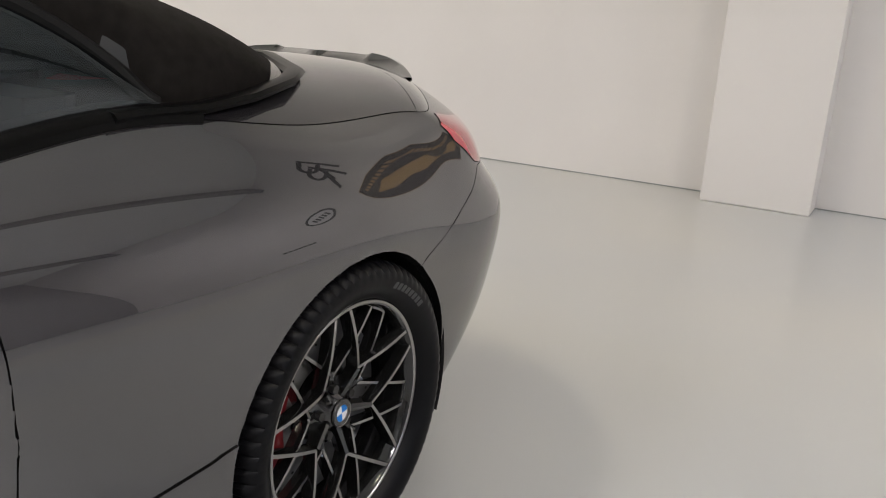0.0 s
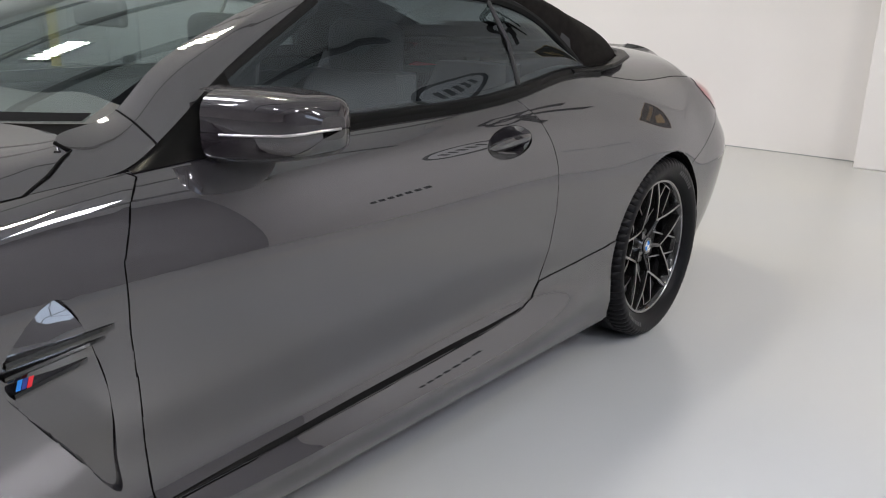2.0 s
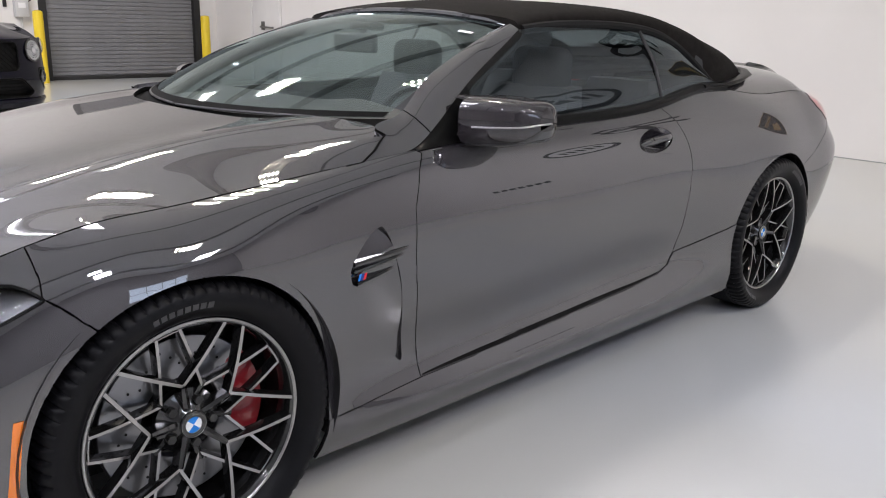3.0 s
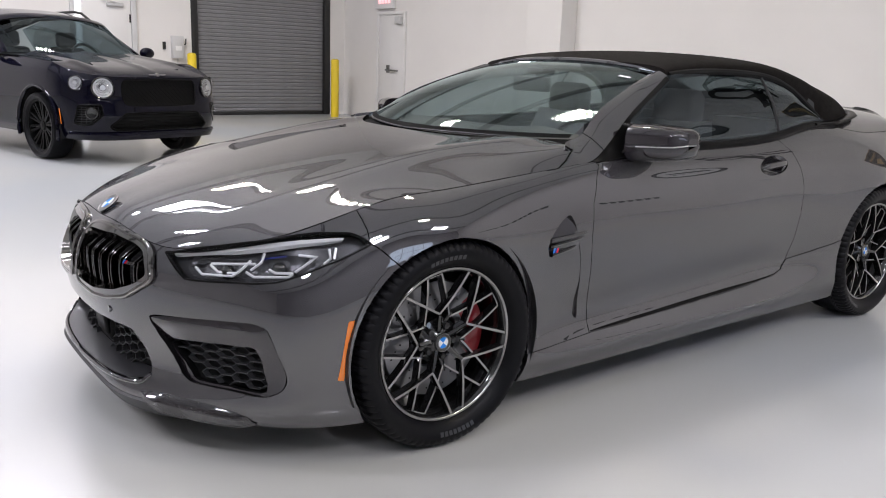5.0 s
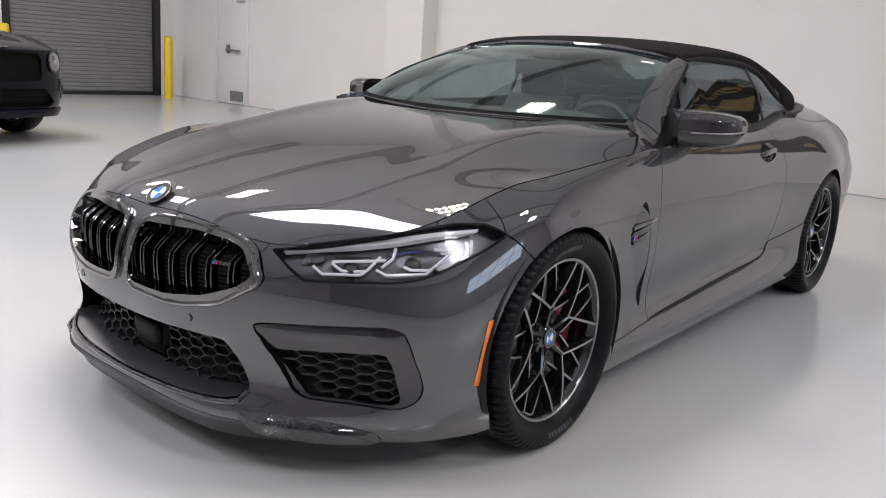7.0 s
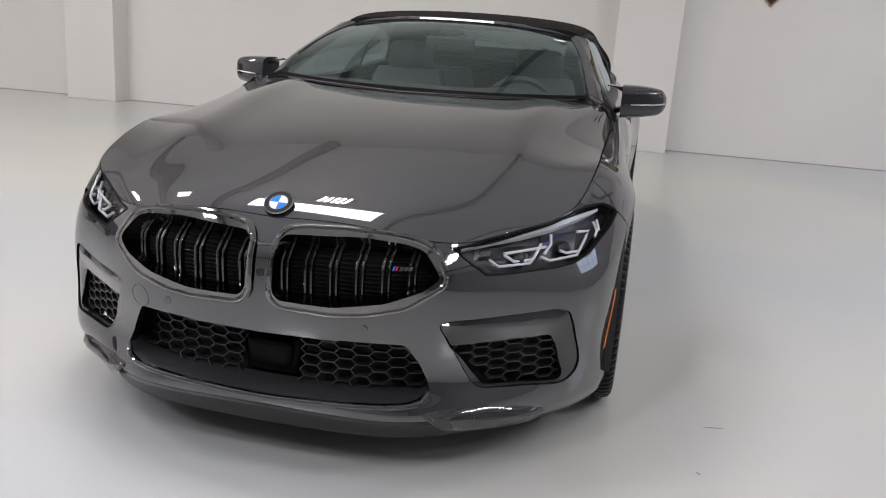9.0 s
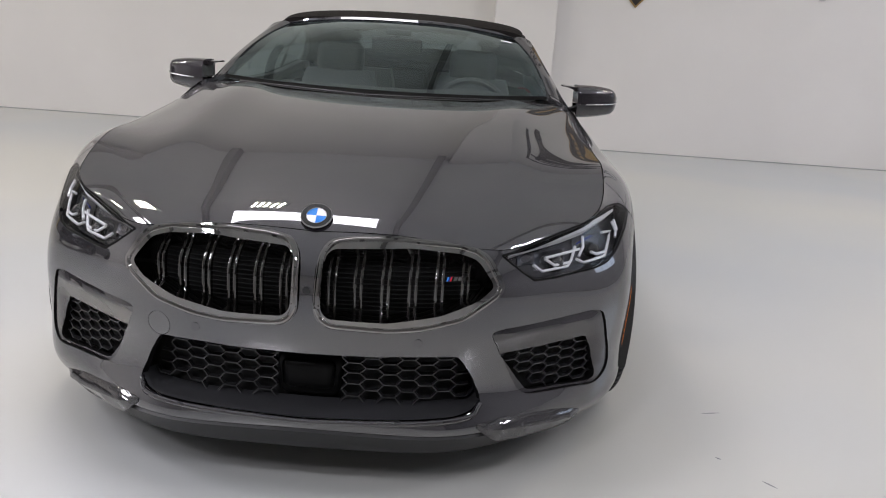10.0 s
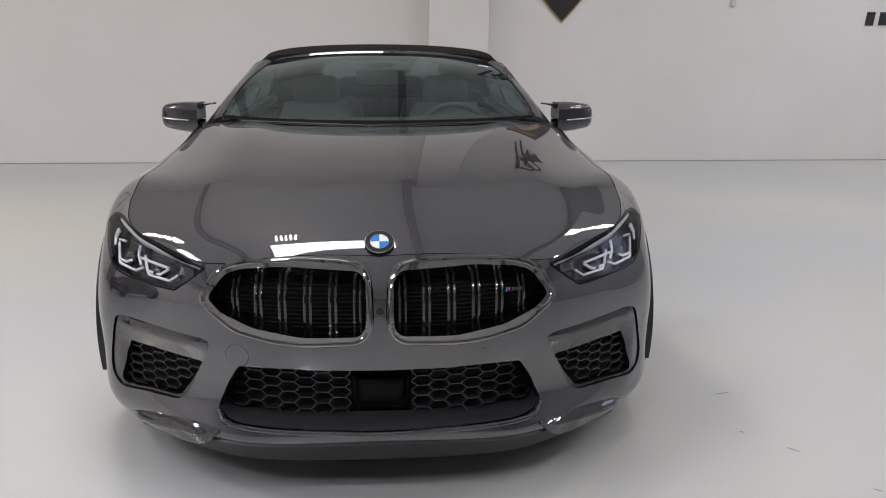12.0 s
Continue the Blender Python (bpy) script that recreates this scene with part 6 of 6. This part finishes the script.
uu, ww = np.meshgrid(np.concatenate([np.linspace(0, 4, 200), np.linspace(4, 11, 150)[1:]]), np.linspace(0, 6, 96), indexing="ij")
g = suv_skin(uu, ww)
mids = (g[:-1, :-1] + g[1:, 1:]) / 2
gone = np.zeros(mids.shape[:2], bool)
for y in (S_F, S_R):
    gone |= (mids[..., 1] - y) ** 2 + (mids[..., 2] - S_Z) ** 2 < .448 ** 2
for poly in (SUV_GRILLE, SUV_LOWER, SUV_SIDE):
    hit = inside(mids[..., [0, 2]].reshape(-1, 2), [(x - .02 if x == 0 else x, z) for x, z in poly]).reshape(gone.shape)
    gone |= hit & (mids[..., 1] < -.3)
for s in (1, -1):
    bm = bmesh.new()
    verts = [[bm.verts.new((s * p[0], p[1], p[2])) for p in row] for row in g]
    for i in range(len(g) - 1):
        for j in range(len(g[0]) - 1):
            if gone[i, j]:
                continue
            f = (verts[i][j], verts[i][j + 1], verts[i + 1][j + 1], verts[i + 1][j])
            bm.faces.new(f if s < 0 else f[::-1])
    bmesh.ops.delete(bm, geom=[v for v in bm.verts if not v.link_faces], context="VERTS")
    part("side_body", bm, NAVYPAINT, suv)
    for y in (S_F, S_R):
        bm = bmesh.new()
        tube(bm, [(s * (.985 - .012 * abs(math.sin(a))), y + .455 * math.cos(a), S_Z + .455 * math.sin(a)) for a in np.linspace(-.28, math.pi + .28, 30)], .022, 8)
        part("arch_trim", bm, NAVYPAINT, suv)
        bm = bmesh.new()
        box(bm, s * .66 - .01, s * .66 + .01, y - .46, y + .46, .28, .86)
        arc = [(y + .46 * math.cos(a), S_Z + .46 * math.sin(a)) for a in np.linspace(-.25, math.pi + .25, 24)]
        sheet(bm, [[(s * x, yy, zz) for yy, zz in arc] for x in (.97, .66)])
        part("wheel_well", bm, DARK, suv)
# bonnet
rows = []
for b in np.linspace(0, 1, 36):
    mid = Vector((0, -.90 + 1.60 * b, .965 + .235 * b ** .62))
    e = Vector(suv_skin(np.array(3.0 + 3.35 * b), np.array(6.0)))
    row = []
    for a in np.linspace(0, 1, 32):
        crease = .022 * math.exp(-((a - .70) / .09) ** 2) * min(1, b * 2.5) + .014 * math.exp(-(a / .07) ** 2) * min(1, b * 4)
        p = Vector((e.x * a, mid.y + (e.y - mid.y) * a ** 3, mid.z + (e.z - mid.z) * a ** 3 + crease))
        if b < .22:
            f = Vector(suv_skin(np.array(3.0 * a), np.array(6.0)))
            p = p.lerp(f, (1 - b / .22) ** 2)
        row.append(tuple(p))
    rows.append(row)
closed_sheet("bonnet", np.array(rows), NAVYPAINT, parent=suv)


# cabin
def suv_roof(y):
    return np.interp(y, [.70, 1.45, 2.0, 3.2, 3.9, 4.1], [1.19, 1.66, 1.73, 1.70, 1.55, 1.15])


def suv_half(y):
    return np.interp(y, [.70, 1.45, 2.5, 3.4, 4.1], [.78, .70, .72, .69, .60])


rows = []
for y in np.linspace(1.38, 4.0, 30):
    h, w = suv_roof(y), suv_half(y)
    rows.append([(w * a, y, h - .07 * a ** 3) for a in np.linspace(0, 1, 12)])
closed_sheet("roof", np.array(rows), NAVYPAINT, parent=suv)
bm = bmesh.new()
sheet(bm, [[((.88 - .20 * b) * a, .72 + .72 * b + .16 * a * a, 1.175 + .475 * b + .02 * math.sin(math.pi * b) - .05 * b * a ** 4) for a in np.linspace(-1, 1, 17)] for b in np.linspace(0, 1, 9)])
part("windscreen", bm, GLASS, suv)
for s in (1, -1):
    bm = bmesh.new()
    rows = []
    for b in np.linspace(0, 1, 12):
        p = Vector((.88 - .20 * b, .88 + .72 * b, 1.175 + .475 * b - .05 * b))
        rows.append([(s * (p.x + dx), p.y + dy, p.z + dz) for dx, dy, dz in ((-.015, -.02, .004), (.015, .0, .012), (.040, .05, -.005), (.035, .07, -.03))])
    sheet(bm, rows)
    part("pillar", sealed(bm), NAVYPAINT, suv)
    bm = bmesh.new()
    sheet(bm, [[(s * (.93 - .21 * t), y, 1.13 + (max(suv_roof(y) - .08, 1.14) - 1.13) * t) for t in np.linspace(0, 1, 6)] for y in np.linspace(1.0, 3.8, 24)])
    part("side_window", sealed(bm), GLASS, suv)
    bm = bmesh.new()
    tube(bm, [(s * .62, 1.65 + 1.9 * t / 10, suv_roof(1.65 + 1.9 * t / 10) - .05 + (.06 if 0 < t < 10 else 0)) for t in range(11)], .018, 8)
    part("roof_rail", bm, BLACK, suv, "black roof rail")
    # shoulder between the side's top edge and the cabin
    bm = bmesh.new()
    ys = np.linspace(.55, 3.9, 24)
    us = np.interp(ys, RING_Y, range(12))
    sheet(bm, [[(s * p[0], p[1], p[2]), (s * (p[0] * .5 + .465), p[1], p[2] * .4 + 1.16 * .6), (s * .90, p[1], 1.15)] for p in [suv_skin(np.array(u), np.array(6.0)) for u in us]])
    part("shoulder", sealed(bm), NAVYPAINT, suv)
    # mirror
    bm = bmesh.new()
    bmesh.ops.create_uvsphere(bm, u_segments=20, v_segments=12, radius=1, matrix=Matrix.Translation((s * 1.07, .99, 1.215)) @ Matrix.Diagonal((.105, .075, .075, 1)))
    tube(bm, [(s * .92, 1.0, 1.13), (s * 1.04, .99, 1.17)], .03, 8)
    part("mirror", bm, NAVYPAINT, suv)
    # lamps: large inner, small outer, set into the nose
    for x, z, r, turn in ((.668, .838, .118, 24), (.872, .884, .080, 52)):
        c = suv_front(x, z, .006)
        m = Matrix.Translation((s * x, c.y, z)) @ pose(0, 0, 0, 84, 0, s * turn)
        bm = bmesh.new()
        lathe(bm, [(r * .99, -.05), (r * 1.05, .004), (r * 1.0, .014), (r * .92, .010), (r * .90, -.02)], 36, m)
        lamp_ob = part("headlight", bm, BLACK_CHROME, suv, "round headlight with a cut-glass look")
        bm = bmesh.new()
        for k in range(24):
            a = 2 * math.pi * k / 24
            for q in range(3):
                r0, r1 = r * (.30 + .20 * q), r * (.48 + .20 * q)
                pts = [(r0 * math.cos(a), r0 * math.sin(a), -.012), (r1 * math.cos(a), r1 * math.sin(a), .0), (r1 * math.cos(a + .26), r1 * math.sin(a + .26), -.012), (r0 * math.cos(a + .26), r0 * math.sin(a + .26), -.004)]
                bm.faces.new([bm.verts.new(m @ Vector((p[0], p[1], p[2] + .016))) for p in pts])
        cylinder(bm, r * .26, .012, m @ Matrix.Translation((0, 0, .012)), 20)
        tagged(part("reflector", bm, CUT_GLASS, lamp_ob, smooth=False), kind="stuff")
        bm = bmesh.new()
        lathe(bm, [(.001, .036), (r * .5, .032), (r * .8, .022), (r * .94, .006)], 36, m)
        part("lens", bm, CLEAR, lamp_ob).visible_shadow = False
    # side intake: dark bowl, mesh bars and a round lamp
    bm = bmesh.new()
    tube(bm, [suv_front(s * x, z, .004) for x, z in refine(rounded(SUV_SIDE, .03), step=.03)], .010, 8, closed=True)
    intake = part("side_intake", bm, BELT, suv, "black side intake with a round lamp")
    bm = bmesh.new()
    sheet(bm, [[suv_front(s * x, z, .075) for z in np.linspace(.42, .67, 6)] for x in np.linspace(.68, .90, 8)])
    part("intake_back", sealed(bm), DARK, intake)
    bm = bmesh.new()
    for k in range(9):
        z = .445 + .026 * k
        tube(bm, [suv_front(s * x, z, .035) for x in np.linspace(.71, .885, 6)], .0035, 4)
    for k in range(6):
        x = .72 + .032 * k
        tube(bm, [suv_front(s * x, z, .035) for z in np.linspace(.44, .65, 5)], .0035, 4)
    tagged(part("intake_mesh", bm, MESHBLACK, intake), kind="stuff")
    c = suv_front(.79, .565, .012)
    bm = bmesh.new()
    lathe(bm, [(.062, -.05), (.066, .0), (.056, .008), (.048, -.006), (.001, -.012)], 28, Matrix.Translation((s * .79, c.y, .565)) @ pose(0, 0, 0, 90, 0, s * 38))
    part("fog_lamp", bm, GLOSS, intake)
    bm = bmesh.new()
    u = 3.62
    sheet(bm, [[(s * (p[0] + .006), p[1], p[2]) for p in (suv_skin(np.array(u - .035 + .02 * w), np.array(w)), suv_skin(np.array(u + .035 + .02 * w), np.array(w)))] for w in np.linspace(1.5, 2.5, 8)])
    part("side_marker", sealed(bm), AMBER, suv, "amber side marker")
# grille: gloss frame, dark backing and crossed bars
both = [(x, z) for x, z in SUV_GRILLE] + [(-x, z) for x, z in SUV_GRILLE[-2:0:-1]]
bm = bmesh.new()
tube(bm, [suv_front(x, z, .004) for x, z in refine(rounded(both, .03), step=.04)], .008, 8, closed=True)
grille = part("grille", bm, BELT, suv, "black mesh grille in a gloss black frame")
bm = bmesh.new()
sheet(bm, [[suv_front(x, z, .06) for z in np.linspace(.63, .945, 6)] for x in np.linspace(-.49, .49, 18)])
part("grille_backing", sealed(bm), DARK, grille)
bm = bmesh.new()
for k in range(-16, 17):
    for d in (1, -1):
        # one slanting bar, clipped to the opening
        pts = [(.055 * k + d * t, .7875 + t) for t in np.linspace(-.145, .145, 30)]
        pts = [p for p, ok in zip(pts, inside(pts, both)) if ok]
        if len(pts) > 2:
            tube(bm, [suv_front(*pts[0], .02 + .004 * d), suv_front(*pts[len(pts) // 2], .02 + .004 * d), suv_front(*pts[-1], .02 + .004 * d)], .0045, 4)
tagged(part("mesh", bm, BELT, grille), kind="stuff")
both = [(x, z) for x, z in SUV_LOWER] + [(-x, z) for x, z in SUV_LOWER[-2:0:-1]]
bm = bmesh.new()
tube(bm, [suv_front(x, z, .002) for x, z in refine(rounded(both, .03), step=.04)], .010, 8, closed=True)
lower = part("lower_intake", bm, BELT, suv, "black lower intake with level bars")
bm = bmesh.new()
sheet(bm, [[suv_front(x, z, .07) for z in np.linspace(.365, .575, 5)] for x in np.linspace(-.63, .63, 18)])
part("intake_back", sealed(bm), DARK, lower)
for k in range(5):
    z = .405 + .035 * k
    half = np.interp(z, [.37, .42, .56], [.57, .61, .46])
    bm = bmesh.new()
    tube(bm, [suv_front(x, z, .03) for x in np.linspace(-half, half, 12)], .005, 4)
    part("intake_bar", bm, BELT, lower)
# skirt that runs round under the nose
bm = bmesh.new()
rows = []
for u in np.linspace(-3.25, 3.25, 61):
    p, q = suv_skin(np.array(abs(u)), np.array(0.9)), suv_skin(np.array(abs(u)), np.array(0.0))
    sx = 1 if u >= 0 else -1
    n = np.array([.25 * sx * abs(u), -1.0, 0]) / np.hypot(.25 * u, 1)
    a, b = p * (sx, 1, 1), q * (sx, 1, 1)
    rows.append([tuple(c) for c in (a - n * .006 + (0, 0, .012), a + n * .022 + (0, 0, -.004), a + n * .026 + (0, 0, -.022), b + n * .030 + (0, 0, .012), b + n * .024 + (0, 0, -.004), b - n * .08)])
sheet(bm, rows)
part("front_skirt", sealed(bm), NAVYPAINT, suv)
bm = bmesh.new()
lathe(bm, [(.001, .012), (.024, .010), (.028, 0)], 20, pose(0, -.885, .985, 55))
for s in (1, -1):
    box(bm, s * .065 - .042, s * .065 + .042, -.892, -.878, .979, .992, .004)
part("winged_badge", bm, SILVER, suv)
bm = bmesh.new()
box(bm, -.60, .60, -.3, 4.0, .25, .32, .02)
part("underbody", bm, DARK, suv)
bm = bmesh.new()
sheet(bm, [[(.85 * a, .95, 1.15 - .5 * b) for a in (-1, 0, 1)] for b in (0, 1)])
sheet(bm, [[(.86 * a, y, z) for a in (-1, -.5, 0, .5, 1)] for y, z in ((.80, 1.13), (1.15, 1.165), (1.28, 1.12), (1.30, .8))])
box(bm, -.85, .85, .9, 3.8, .5, .55)
for s in (1, -1):
    box(bm, s * .88 - .02, s * .88 + .02, .95, 3.8, .5, 1.12, .01)
for x in (.38, -.38):
    box(bm, x - .24, x + .24, 1.75, 1.95, .6, 1.25, .06, 3)
    box(bm, x - .13, x + .13, 1.80, 1.92, 1.25, 1.45, .05, 3)
part("cabin", bm, TRIM, suv, "dark cabin")
bm = bmesh.new()
tube(bm, [(.38 + .18 * math.cos(a), 1.36 + .06 * math.sin(a), 1.13 + .17 * math.sin(a)) for a in np.linspace(0, 2 * math.pi, 30)[:-1]], .018, 8, closed=True)
part("steering_wheel", bm, LEATHER, suv, "pale steering wheel")
# wheel
bm = bmesh.new()
lathe(bm, [(.285, .10), (.30, .125), (.335, .135), (.362, .125), (.374, .10), (.377, .0), (.374, -.10), (.35, -.13), (.285, -.11)], 72)
suv_wheel = part("wheel", bm, RUBBER, suv, "black tyre on a black multi-spoke wheel")
bm = bmesh.new()
lathe(bm, [(.286, .10), (.275, .098), (.262, .06), (.258, -.08)], 60)
lathe(bm, [(.001, .08), (.05, .075), (.07, .05), (.07, 0)], 30)
part("rim", bm, BELT, suv_wheel)
bm = bmesh.new()
sheet(bm, [[(r, y * (1 + r * .8), h + dz) for y, dz in ((-.013, -.03), (-.010, 0), (.010, 0), (.013, -.03))] for r, h in ((.05, .065), (.16, .075), (.275, .09))])
spoke = part("spoke", sealed(bm), BELT, suv_wheel)
for k in range(1, 20):
    copy_thing(spoke, Matrix.Rotation(2 * math.pi * k / 20 + (.10 if k % 2 else 0), 4, "Z"))
bm = bmesh.new()
lathe(bm, [(.06, .0), (.20, .0)], 40)
part("brake_disc", bm, GUNMETAL, suv_wheel)
suv_wheel.matrix_basis = Matrix.Translation((.855, S_F, S_Z)) @ OUTWARD
copy_thing(suv_wheel, Matrix.Translation((.855, S_R, S_Z)) @ OUTWARD)
copy_thing(suv_wheel, Matrix.Translation((-.855, S_F, S_Z)) @ INWARD)
copy_thing(suv_wheel, Matrix.Translation((-.855, S_R, S_Z)) @ INWARD)
suv.matrix_world = pose(-7.54, -.09, 0, 0, 0, 90 + 15)
